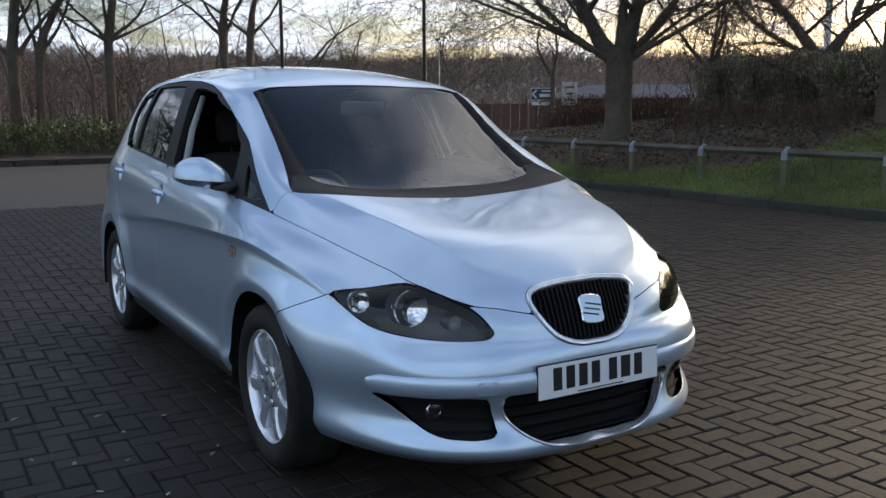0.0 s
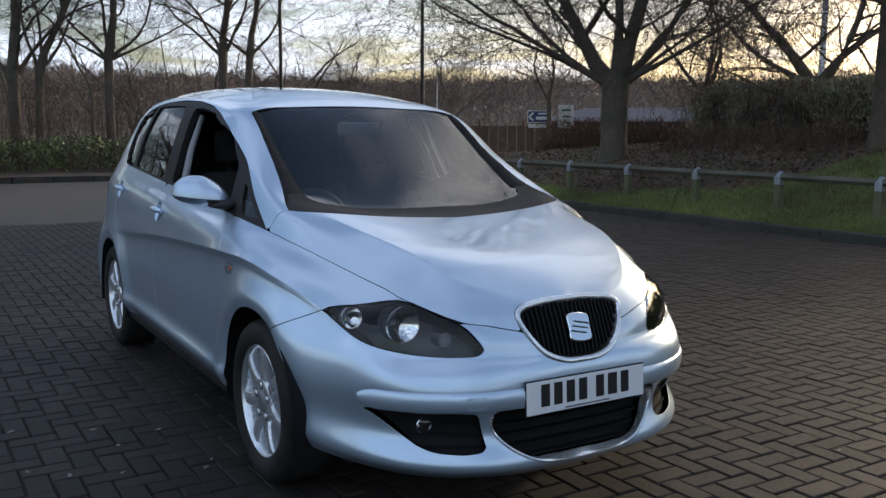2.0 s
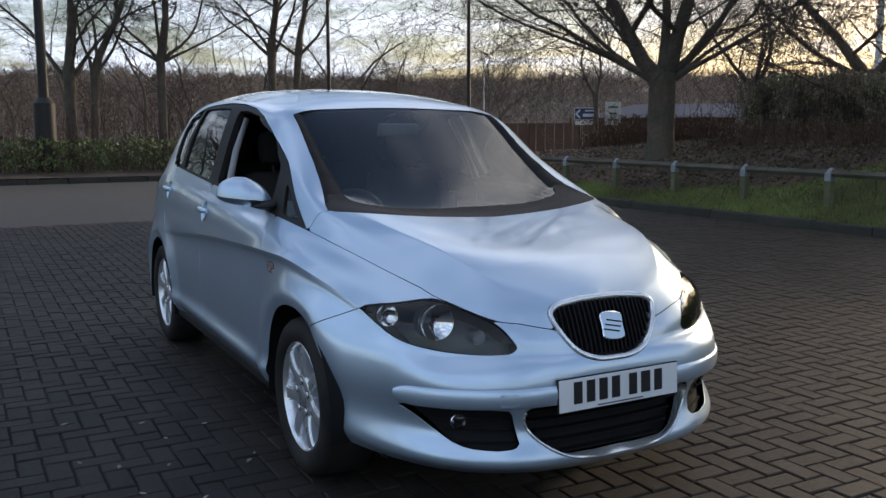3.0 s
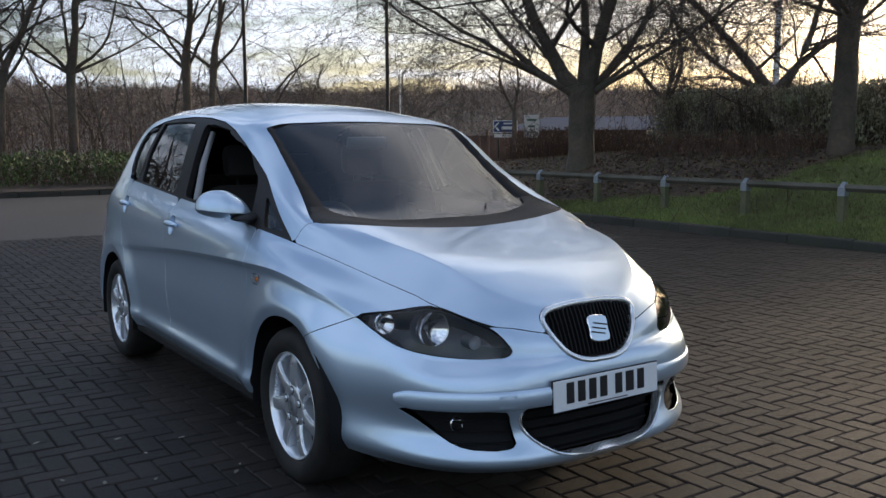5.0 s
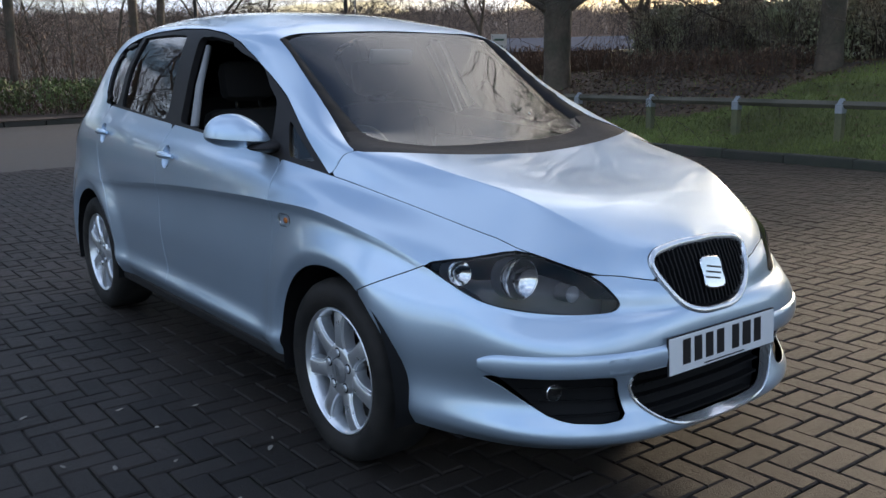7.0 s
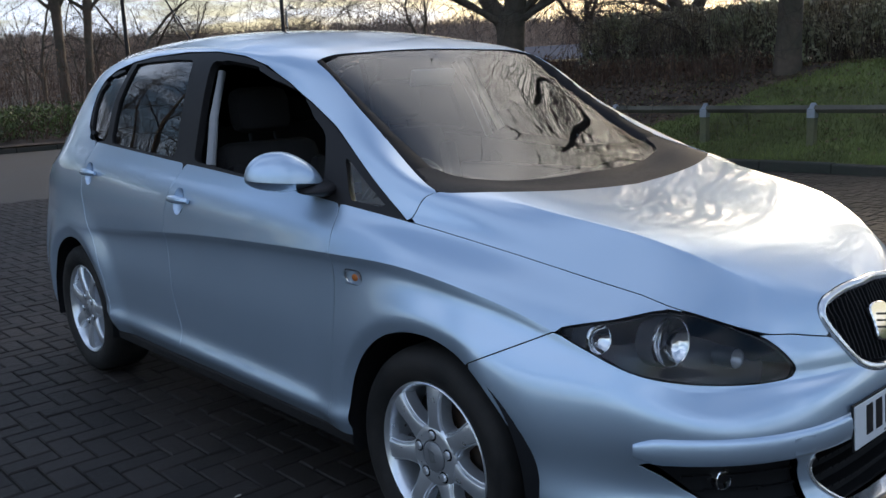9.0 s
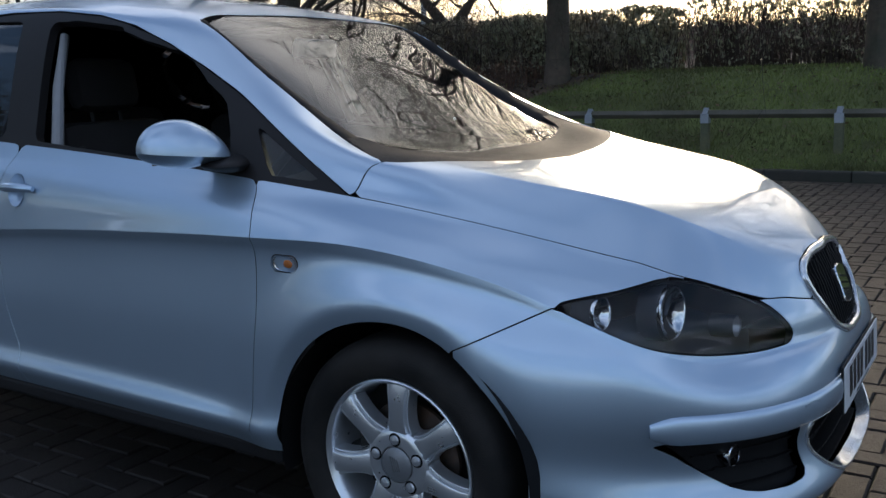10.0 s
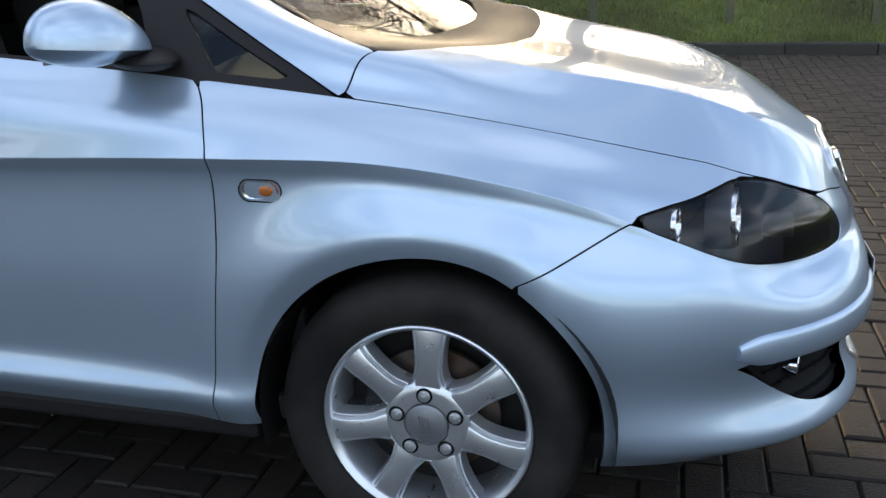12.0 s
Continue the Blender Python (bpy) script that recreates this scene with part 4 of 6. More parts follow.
for k in range(7):
    bm = bmesh.new()
    add_box(bm, (-10.5 + 3.5 * k, -4.52, 1.0), (1.4, 0.06, 0.8), 0.01)
    bm.transform(pose(0, 0, 0, 0, 0, 35))
    part("window", bm, gloss_black, hall, "dark window")
fence = thing("fence", (-27, 22.5, 0), "brown timber fence with upright posts", "fence")
for k in range(34):
    bm = bmesh.new()
    add_box(bm, pose(0, 0, 0, 0, 0, 40) @ Vector((-7 + k * 0.42, 0, 0.75)), (0.40, 0.04, 1.5), 0.0, (0, 0, 40))
    part("slat", bm, wall_brown, fence)
for k in range(8):
    bm = bmesh.new()
    add_box(bm, pose(0, 0, 0, 0, 0, 40) @ Vector((-7 + k * 2.0, -0.06, 0.85)), (0.1, 0.1, 1.75), 0.0, (0, 0, 40))
    part("fence_post", bm, wall_brown, fence)


def far_van(at, yaw, mat, size, label):
    t = thing("van", at, label, "van")
    m = pose(0, 0, 0, 0, 0, yaw)
    l, w, h = size
    bm = bmesh.new()
    add_box(bm, (0, 0, 0.35 + h * 0.27), (l, w, h * 0.5), 0.08)
    add_box(bm, (-l * 0.08, 0, 0.35 + h * 0.68), (l * 0.72, w * 0.92, h * 0.42), 0.10)
    bm.transform(m)
    part("body", bm, mat, t, "", True)
    bm = bmesh.new()
    add_box(bm, (-l * 0.08, 0, 0.35 + h * 0.70), (l * 0.66, w * 0.935, h * 0.26), 0.02)
    bm.transform(m)
    part("windows", bm, gloss_black, t, "dark windows")
    for x in (-l * 0.3, l * 0.3):
        for s in (-1, 1):
            bm = bmesh.new()
            add_lathe(bm, [(0.001, 0.1), (0.3, 0.1), (0.32, 0.0), (0.3, -0.1), (0.001, -0.1)], m @ pose(x, s * w * 0.47, 0.32, 90, 0, 0), 16)
            part("wheel", bm, rubber, t)


far_van((-20.5, 27.0, 0), 30, van_ochre, (4.2, 1.8, 1.5), "ochre car parked in the distance")
far_van((-16.2, 28.5, 0), 60, van_white, (4.0, 1.8, 1.3), "white car parked in the distance")
far_van((-13.5, 27.5, 0), 20, van_white, (3.9, 1.8, 1.2), "pale car parked in the distance")

# ---- woods on the hills ----
rnd = random.Random(99)
v, f = [], []
for k in range(4200):
    a = radians(rnd.uniform(-30, 110))
    d = 66 + 300 * rnd.random() ** 1.3
    x, y = -d * math.cos(a), d * math.sin(a)
    z = far_height(x, y)
    h = rnd.uniform(4.0, 7.5) * (0.7 if d < 90 else 1) * (1 + 0.35 * noise.noise((x * 0.03, y * 0.03, 1)))
    wide = rnd.uniform(0.42, 0.62) * h
    across = Vector((y, -x, 0)).normalized()
    for j in range(60):
        b, lift = rnd.uniform(0, 6.28), rnd.uniform(-0.75, 1.0)
        far_out = rnd.random() ** 0.4
        out_r = wide * math.sqrt(1 - lift * lift) * far_out
        q = Vector((x + math.cos(b) * out_r, y + math.sin(b) * out_r, z + h * (0.56 + 0.44 * lift * far_out)))
        way = Vector((math.cos(b) * 0.7 + rnd.uniform(-0.6, 0.6), math.sin(b) * 0.7 + rnd.uniform(-0.6, 0.6), lift + rnd.uniform(-0.5, 0.8))).normalized()
        p = q - way * h * rnd.uniform(0.10, 0.30)
        if j < 2:
            p = Vector((x, y, z))
        side = way.cross(Vector((x, y, 0)).normalized()).normalized() * 0.00030 * d * rnd.uniform(0.5, 1.4)
        n = len(v)
        v += [tuple(p - side), tuple(p + side), tuple(q + side * 0.3), tuple(q - side * 0.3)]
        f.append((n, n + 1, n + 2, n + 3))
tagged(mesh_ob("woods", v, f, wood_far, smooth=False), "brown leafless woods on far low hills", "woods", kind="stuff")
# ---- the car ----
car = tagged(new("car"), "silver-blue five-door family car with its front window open", "car")
GN = grid_normals(BODY)
GN[:, 0, 1] = GN[-1, :, 1] = 0
GX, GY, GZ = BODY[..., 0], BODY[..., 1], BODY[..., 2]
GV = np.arange(BODY.shape[1])[None, :] / PER_V + np.zeros_like(GX)
STEP_V = np.linalg.norm(np.gradient(BODY, axis=1), axis=-1) * PER_V
LAMP_S = (GX - 1.674) * 0.743 + (0.738 - GY) * 0.669


def line_x(pts, z):
    """Forward place of a shut line at height z."""
    p = sorted((b, a) for a, b in pts)
    return np.interp(z, [q[0] for q in p], [q[1] for q in p])


LAMP = closed_flow([(-0.006, 0.732), (0.055, 0.748), (0.122, 0.757), (0.185, 0.768), (0.243, 0.776), (0.315, 0.768), (0.376, 0.748), (0.435, 0.725), (0.494, 0.699), (0.540, 0.660), (0.562, 0.626), (0.550, 0.612), (0.502, 0.607), (0.400, 0.608), (0.280, 0.621), (0.172, 0.646), (0.075, 0.687)], 8)
GRILLE = closed_flow([(-0.13, 0.772), (0, 0.779), (0.13, 0.772), (0.205, 0.757), (0.231, 0.728), (0.212, 0.668), (0.150, 0.594), (0.075, 0.566), (0, 0.562), (-0.075, 0.566), (-0.150, 0.594), (-0.212, 0.668), (-0.231, 0.728), (-0.205, 0.757)])
SCREEN = np.array([(0.35, -0.1), (0.35, 0), (0.355, 0.2), (0.375, 0.42), (0.415, 0.552), (0.72, 0.576), (0.90, 0.603), (1.00, 0.627), (1.075, 0.650), (1.13, 0.664), (1.175, 0.660), (1.222, 0.620), (1.272, 0.540), (1.318, 0.405), (1.345, 0.25), (1.365, 0), (1.365, -0.1)])
SCREEN = np.concatenate([SCREEN[:1], flow(SCREEN[1:5], 6)[:-1], flow(SCREEN[4:-1], 6), SCREEN[-1:]])
GLASS = np.array([(0.372, -0.1), (0.372, 0), (0.377, 0.2), (0.397, 0.42), (0.437, 0.518), (0.72, 0.522), (0.90, 0.530), (1.00, 0.538), (1.045, 0.535), (1.09, 0.50), (1.14, 0.36), (1.17, 0.18), (1.18, 0), (1.18, -0.1)])
WINDOWS = np.array([(1.112, 0.950), (0.90, 1.080), (0.68, 1.213), (0.54, 1.290), (0.40, 1.357), (0.23, 1.420), (0.05, 1.462), (-0.15, 1.487), (-0.40, 1.497), (-0.70, 1.492), (-0.90, 1.478), (-1.08, 1.447), (-1.18, 1.410),
                    (-1.232, 1.350), (-1.238, 1.28), (-1.21, 1.20), (-1.13, 1.145), (-0.98, 1.118), (-0.60, 1.092), (-0.24, 1.066), (0.36, 1.026), (0.825, 0.982)])
PANES = {
    "quarter": np.array([(0.775, 1.130), (0.862, 1.003), (1.02, 0.985), (0.915, 1.045)]),
    "front": np.array([(-0.105, 1.085), (-0.140, 1.30), (-0.164, 1.455), (-0.05, 1.449), (0.06, 1.436), (0.14, 1.420), (0.22, 1.398), (0.31, 1.368), (0.40, 1.335), (0.54, 1.267), (0.655, 1.194), (0.695, 1.12), (0.735, 1.010), (0.36, 1.043)]),
    "rear": np.array([(-0.262, 1.090), (-0.315, 1.465), (-0.50, 1.474), (-0.70, 1.470), (-0.875, 1.455), (-0.93, 1.30), (-0.905, 1.133), (-0.60, 1.110)]),
    "tail": np.array([(-0.960, 1.137), (-0.985, 1.30), (-0.925, 1.450), (-1.07, 1.424), (-1.16, 1.388), (-1.205, 1.34), (-1.212, 1.28), (-1.187, 1.215), (-1.115, 1.163)]),
}
FOG = np.array([(0.712, 0.434), (0.640, 0.433), (0.511, 0.430), (0.415, 0.422), (0.402, 0.405), (0.385, 0.350), (0.378, 0.303), (0.400, 0.293), (0.451, 0.289), (0.522, 0.294), (0.552, 0.302), (0.576, 0.315), (0.620, 0.356), (0.668, 0.400), (0.700, 0.424)])
INTAKE = closed_flow([(-0.33, 0.432), (0, 0.436), (0.33, 0.432), (0.362, 0.405), (0.348, 0.352), (0.300, 0.298), (0.222, 0.255), (0.11, 0.236), (0, 0.232), (-0.11, 0.236), (-0.222, 0.255), (-0.300, 0.298), (-0.348, 0.352), (-0.362, 0.405)])
DOOR_F = [(0.80, 1.06), (0.83, 0.99), (0.866, 0.925), (0.881, 0.83), (0.877, 0.657), (0.859, 0.47), (0.834, 0.24)]
DOOR_F = [tuple(q) for q in flow(DOOR_F, 8)]
DOOR_M = [(-0.13, 1.12), (-0.150, 1.073), (-0.192, 1.012), (-0.242, 0.899), (-0.268, 0.754), (-0.25, 0.55), (-0.21, 0.407), (-0.19, 0.24)]
DOOR_R = [(-1.02, 1.2), (-1.06, 1.12), (-1.135, 1.02), (-1.14, 0.90), (-1.08, 0.78), (-0.98, 0.665), (-0.905, 0.53), (-0.865, 0.40), (-0.83, 0.24)]

both = lambda *f: np.minimum.reduce(f)
F_CUPS = np.minimum.reduce([(np.hypot((GX - hx) / 0.040, (GZ - hz) / 0.047) - 1) * 0.042 for hx, hz in ((-0.122, 0.934), (-1.047, 0.991))])
either = lambda *f: np.maximum.reduce(f)
F_ARCH = both(*[np.hypot(GX - cx, GZ - cz) - r + 0.030 * (lambda q: q * q * (3 - 2 * q))(np.clip((GX - cx - 0.02) / 0.32, 0, 1)) for cx, cz, r in ARCHES])
F_ABOVE = (4 - GV) * STEP_V + 0.010 * np.clip((GX - 1.80) / 0.07, 0, 1) * np.clip((2.07 - GX) / 0.03, 0, 1) * (GX > 1.5)
F_LAMP = both(outline_distance(LAMP, LAMP_S, GZ), GX - 1.6, GY - 0.2)
F_GRILLE = both(outline_distance(GRILLE, GY, GZ), GX - 1.8)
F_SCREEN = both(outline_distance(SCREEN, GX, GY), GZ - 0.93)
F_GLASS = both(outline_distance(GLASS, GX, GY), GZ - 0.93)
F_WINDOWS = both(outline_distance(WINDOWS, GX, GZ), GY - 0.5)
F_FOG = both(outline_distance(FOG, GY, GZ), GX - 1.8)
F_INTAKE = both(outline_distance(INTAKE, GY, GZ), GX - 1.95)
X_F, X_M, X_R = GX - line_x(DOOR_F, GZ), GX - line_x(DOOR_M, GZ), GX - line_x(DOOR_R, GZ)
F_PILLAR = (1.118 + (0.742 - GY) * 0.62) - GX                    # behind the slanting joint at the foot of the pillar
F_PILLAR = np.where(GX > 1.12, np.minimum(F_PILLAR, GY - 0.648), F_PILLAR)
WING_X = np.where(GZ > 0.633, 1.472 + (GZ - 0.633) * 2.06, 1.472)
F_WING = either((WING_X - GX) * 0.45, (GZ - 0.7305))


def cut(field):
    """The part of the half body where field is positive: points, normals and faces, cut along the field's zero line."""
    vs, ns, fs, made = [], [], [], {}
    inside = field > 0

    def corner(i, j):
        k = (i, j)
        if k not in made:
            made[k] = len(vs)
            vs.append(BODY[i, j]), ns.append(GN[i, j])
        return made[k]

    def crossing(p, q):
        k = (min(p, q), max(p, q))
        if k not in made:
            t = field[k[0]] / (field[k[0]] - field[k[1]])
            made[k] = len(vs)
            vs.append(BODY[k[0]] * (1 - t) + BODY[k[1]] * t)
            n = GN[k[0]] * (1 - t) + GN[k[1]] * t
            ns.append(n / (np.linalg.norm(n) + 1e-9))
        return made[k]

    count = inside[:-1, :-1].astype(int) + inside[1:, :-1] + inside[1:, 1:] + inside[:-1, 1:]
    for i, j in np.argwhere(count > 0):
        ring = [(i, j), (i + 1, j), (i + 1, j + 1), (i, j + 1)]
        if count[i, j] == 4:
            fs.append([corner(*p) for p in ring])
            continue
        face = []
        for p, q in zip(ring, ring[1:] + ring[:1]):
            if inside[p]:
                face.append(corner(*p))
            if inside[p] != inside[q]:
                face.append(crossing(p, q))
        if len(face) > 2:
            fs.append(face)
    return np.array(vs), np.array(ns), fs


def panel(name, field, mat, sides=(1,), gap=0.0022, lift=0.0, lip=0.022, parent=None, label="", lip_mat=None):
    """A body panel cut from the half body, with a turned-in rim; sides 1 (left), -1 (right) or both in one mesh."""
    v0, n0, f0 = cut(field - gap)
    verts, norms, faces, midx = [], [], [], []
    for s in sides:
        base = len(verts)
        m = np.array([1, s, 1])
        v, n = (v0 + n0 * lift) * m, n0 * m
        verts += list(v)
        norms += list(n)
        fl = [f if s > 0 else f[::-1] for f in f0]
        faces += [[base + k for k in f] for f in fl]
        midx += [0] * len(fl)
        if lip:
            seen = {}
            for f in fl:
                for a, b in zip(f, f[1:] + f[:1]):
                    if (b, a) in seen:
                        del seen[(b, a)]
                    else:
                        seen[(a, b)] = 1
            edges = [(a, b) for a, b in seen if not (abs(v[a][1]) < 2e-3 and abs(v[b][1]) < 2e-3)]
            out = {}
            for a, b in edges:
                o = np.cross(v[b] - v[a], (n[a] + n[b]) / 2)
                o /= np.linalg.norm(o) + 1e-9
                for q in (a, b):
                    out[q] = out.get(q, 0) + o
            ring = {}
            for q, o in out.items():
                o = o / (np.linalg.norm(o) + 1e-9)
                ring[q] = len(verts)
                verts += [v[q] - n[q] * 0.0015 + o * 0.0008, v[q] - n[q] * lip]
                norms += [o, o]
            for a, b in edges:
                faces += [[base + a, ring[a], ring[b], base + b], [ring[a], ring[a] + 1, ring[b] + 1, ring[b]]]
                # on painted panels a black lip_mat stands for shade deep in the joints
                midx += [0, 1 if lip_mat else 0]
    return mesh_ob(name, verts, faces, [mat, lip_mat] if lip_mat else mat, parent or car, label, True, norms, midx)


LEFT, RIGHT, WHOLE = (1,), (-1,), (1, -1)
# panels over both halves
panel("bonnet", both(F_ABOVE, -F_SCREEN, -F_PILLAR, -F_GRILLE, -F_LAMP), paint, WHOLE, label="silver-blue metallic bonnet", lip_mat=black_plastic)
panel("roof_shell", either(both(F_ABOVE, -F_SCREEN, -F_WINDOWS, F_PILLAR), both(-F_ABOVE + 0.004, -X_R, F_ARCH)), paint, WHOLE, label="silver-blue roof, pillars and rear quarters", lip_mat=black_plastic)
panel("front_bumper", both(-F_ABOVE, -F_WING, -F_LAMP, -F_GRILLE, -F_INTAKE, -F_FOG, F_ARCH), paint, WHOLE, label="silver-blue painted front bumper", lip_mat=black_plastic)
panel("cowl", both(F_SCREEN, -F_GLASS, GX - 1.0), black_plastic, WHOLE, gap=0.0008, lift=-0.003, lip=0.03, label="matt black cowl below the windscreen")
# the windscreen has one even curvature of its own
pick = F_GLASS > -0.012
terms = lambda x, y: np.stack([x**a * y ** (2 * b) for a in range(4) for b in range(3) if a + b < 4], -1)
coef = np.linalg.lstsq(terms(GX[pick] - 0.8, GY[pick]), GZ[pick], rcond=None)[0]
edge_top = np.array([(0.36, 0), (0.365, 0.2), (0.385, 0.42), (0.425, 0.530)])
edge_low = np.array([(1.185, 0), (1.175, 0.18), (1.145, 0.36), (1.095, 0.52), (1.06, 0.555)])
gv, gf, gn = [], [], []
ROWS_G, COLS_G = 40, 49
for i in range(ROWS_G):
    k = i / (ROWS_G - 1)
    for j in range(COLS_G):
        q = 2 * j / (COLS_G - 1) - 1
        ya, yb = abs(q) * 0.530, abs(q) * 0.552
        x = (1 - k) * np.interp(ya, edge_top[:, 1], edge_top[:, 0]) + k * np.interp(yb, edge_low[:, 1], edge_low[:, 0])
        y = (1 - k) * ya + k * yb
        gv.append((x, math.copysign(y, q), float(terms(np.array(x - 0.8), np.array(y)) @ coef) - 0.005 - 0.022 * q**6 * min(1, (1 - k) / 0.15)))
gf = [(i * COLS_G + j, (i + 1) * COLS_G + j, (i + 1) * COLS_G + j + 1, i * COLS_G + j + 1) for i in range(ROWS_G - 1) for j in range(COLS_G - 1)]
mesh_ob("windscreen", gv, gf, screen_glass, car, "curved clear windscreen")
for s in (-1, 1):                                                     # black moulding between the glass and the pillar
    v, f = [], []
    for k, x in enumerate(np.linspace(0.39, 1.085, 40)):
        yo = np.interp(x, [0.40, 0.415, 0.72, 0.90, 1.00, 1.075, 1.12], [0.545, 0.553, 0.577, 0.604, 0.628, 0.651, 0.662])
        gz = float(terms(np.array(x - 0.8), np.array(yo)) @ coef)
        i = np.argmin((GX - x) ** 2 + (GY - yo) ** 2 + np.where(GZ < 0.9, 9, 0))
        zo = BODY.reshape(-1, 3)[i][2]
        yi = 0.500 + 0.02 * (x - 0.4)
        gi = float(terms(np.array(x - 0.8), np.array(yi)) @ coef)
        v += [(x, s * yi, gi - 0.036), (x, s * (yi + 0.022), gi - 0.020), (x, s * (yo - 0.006), zo + 0.001), (x, s * (yo + 0.001), zo - 0.004), (x, s * (yo + 0.001), zo - 0.03)]
        if k:
            f += [(5 * k - 5 + j, 5 * k - 4 + j, 5 * k + 1 + j, 5 * k + j) for j in range(4)]
    mesh_ob("screen_moulding", v, f, mesh_black, car, "black moulding beside the windscreen")
for s, name in ((RIGHT, "right"), (LEFT, "left")):
    panel("wing", both(-F_ABOVE, X_F, F_WING, -F_LAMP, F_ARCH), paint, s, label="silver-blue front wing with flared arch", lip_mat=black_plastic)
    door = panel("front_door", both(-F_ABOVE, -X_F, X_M, F_CUPS), paint, s, label="silver-blue front door", lip_mat=black_plastic)
    rear = panel("rear_door", both(-F_ABOVE, -X_M, X_R, F_ARCH, F_CUPS), paint, s, label="silver-blue rear door", lip_mat=black_plastic)
    opening = [outline_distance(p, GX, GZ) for p in PANES.values()]
    panel("window_frame", both(F_WINDOWS, *[-both(o, GY - 0.5) for o in opening]), black_trim, s, gap=0.001, lift=-0.004, lip=0.03, label="satin black window surround")
    for k, (pane, outline) in enumerate(PANES.items()):
        f = both(outline_distance(outline, GX, GZ), GY - 0.5)
        if pane == "front" and s == RIGHT:
            continue                                              # wound down
        panel({"quarter": "quarter_light", "front": "front_window", "rear": "rear_window", "tail": "rear_quarter_light"}[pane], f, side_glass if pane in ("front", "quarter") else tint_glass, s, gap=-0.004, lift=-0.014, lip=0.0,
              label="dark tinted side glass" if pane in ("rear", "tail") else "clear side glass")
# black inset copy of the body, added to fill the joints with shade
panel("inner_shell", both(-F_SCREEN, -F_WINDOWS, F_ARCH - 0.07, -F_GRILLE, -F_INTAKE, -F_FOG, -F_LAMP), mesh_black, WHOLE, gap=0.0, lift=-0.016, lip=0.0, label="black inset copy of the body, shade in the panel joints")


def on_body(x, z, side=-1, off=0.0, lo=4):
    """A point on the flank at forward x and height z, and its normal."""
    d = (GX - x) ** 2 + (GZ - z) ** 2 + np.where(GY < 0.3, 9, 0)
    i, j = np.unravel_index(np.argmin(d), d.shape)
    p, n = BODY[i, j].copy(), GN[i, j]
    for _ in range(3):
        w = np.array([x - p[0], 0, z - p[2]])
        w[1] = -(n[0] * w[0] + n[2] * w[2]) / n[1]
        p = p + w
        break
    p = p + n * off
    return Vector((p[0], side * p[1], p[2])), Vector((n[0], side * n[1], n[2]))


def facing(p, n, up=(0, 0, 1)):
    """A pose at p whose z axis is n and whose y axis is near up."""
    n = Vector(n).normalized()
    x = Vector(up).cross(n).normalized()
    y = n.cross(x)
    m = Matrix((x, y, n)).transposed().to_4x4()
    m.translation = p
    return m


# handles, side repeaters
for s in (-1, 1):
    for door_x, z, name in ((-0.11, 0.938, "front"), (-1.035, 0.995, "rear")):
        p, n = on_body(door_x, z, s)
        m = facing(p, n)
        f = 1 if s < 0 else -1
        bm = bmesh.new()
        add_lathe(bm, [(0.052, -0.001), (0.047, -0.005), (0.032, -0.0125), (0.001, -0.0145)], m @ pose(-0.012 * f, -0.004, 0.002) @ Matrix.Diagonal((0.82, 1.0, 1, 1)), 28)
        cup = part("handle_cup", bm, paint, car, "recessed bowl behind a door handle", True)
        bm = bmesh.new()
        pts = [(0.075 * f * (-1), 0, 0.006), (-0.05 * f, 0.001, 0.020), (0, 0.002, 0.026), (0.05 * f, 0.001, 0.024), (0.085 * f, 0, 0.010)]
        c = flow(pts, 5)
        add_tube(bm, [m @ Vector(q) for q in c], [0.009 + 0.006 * math.sin(math.pi * k / (len(c) - 1)) for k in range(len(c))], 10)
        part("door_handle", bm, paint, car, "silver pull handle", True)
    p, n = on_body(0.982, 0.791, s, 0.0)
    m = facing(p, n)
    bm = bmesh.new()
    prof = [(0.022 * math.copysign(1, math.cos(a)) * (1 if abs(math.cos(a)) > 1e-6 else 0) + 0.021 * math.cos(a), 0.0205 * math.sin(a)) for a in (2 * math.pi * (k + 0.5) / 28 for k in range(28))]
    low = [bm.verts.new(m @ Vector((x, y, 0.0))) for x, y in prof]
    mid = [bm.verts.new(m @ Vector((x * 0.94, y * 0.92, 0.006))) for x, y in prof]
    top = [bm.verts.new(m @ Vector((x * 0.6, y * 0.6, 0.009))) for x, y in prof]
    for a, b in ((low, mid), (mid, top)):
        for k in range(28):
            bm.faces.new((a[k], a[(k + 1) % 28], b[(k + 1) % 28], b[k]))
    bm.faces.new(top)
    rep = part("side_repeater", bm, clear_lens, car, "clear oval side indicator", True)
    bm = bmesh.new()
    flat = [bm.verts.new(m @ Vector((x * 0.90, y * 0.84, 0.0012))) for x, y in prof]
    core = bm.verts.new(m @ Vector((0, 0, -0.006)))
    for k in range(28):
        bm.faces.new((flat[k], flat[(k + 1) % 28], core))
    part("repeater_reflector", bm, chrome_facet, rep, "bright reflector")
    bm = bmesh.new()
    ring_pts = [m @ Vector((x * 1.03, y * 1.06, 0.0008)) for x, y in prof]
    add_tube(bm, ring_pts + ring_pts[:1], [0.0016] * 29, 6, False)
    part("repeater_seal", bm, black_trim, rep, "dark seal", True)
    bm = bmesh.new()
    bmesh.ops.create_uvsphere(bm, u_segments=12, v_segments=8, radius=0.009)
    bm.transform(m @ Matrix.Translation((0.012 * (-s), 0, 0.001)) @ Matrix.Diagonal((1.7, 1.2, 0.5, 1)))
    part("bulb", bm, amber, rep, "amber bulb", True)


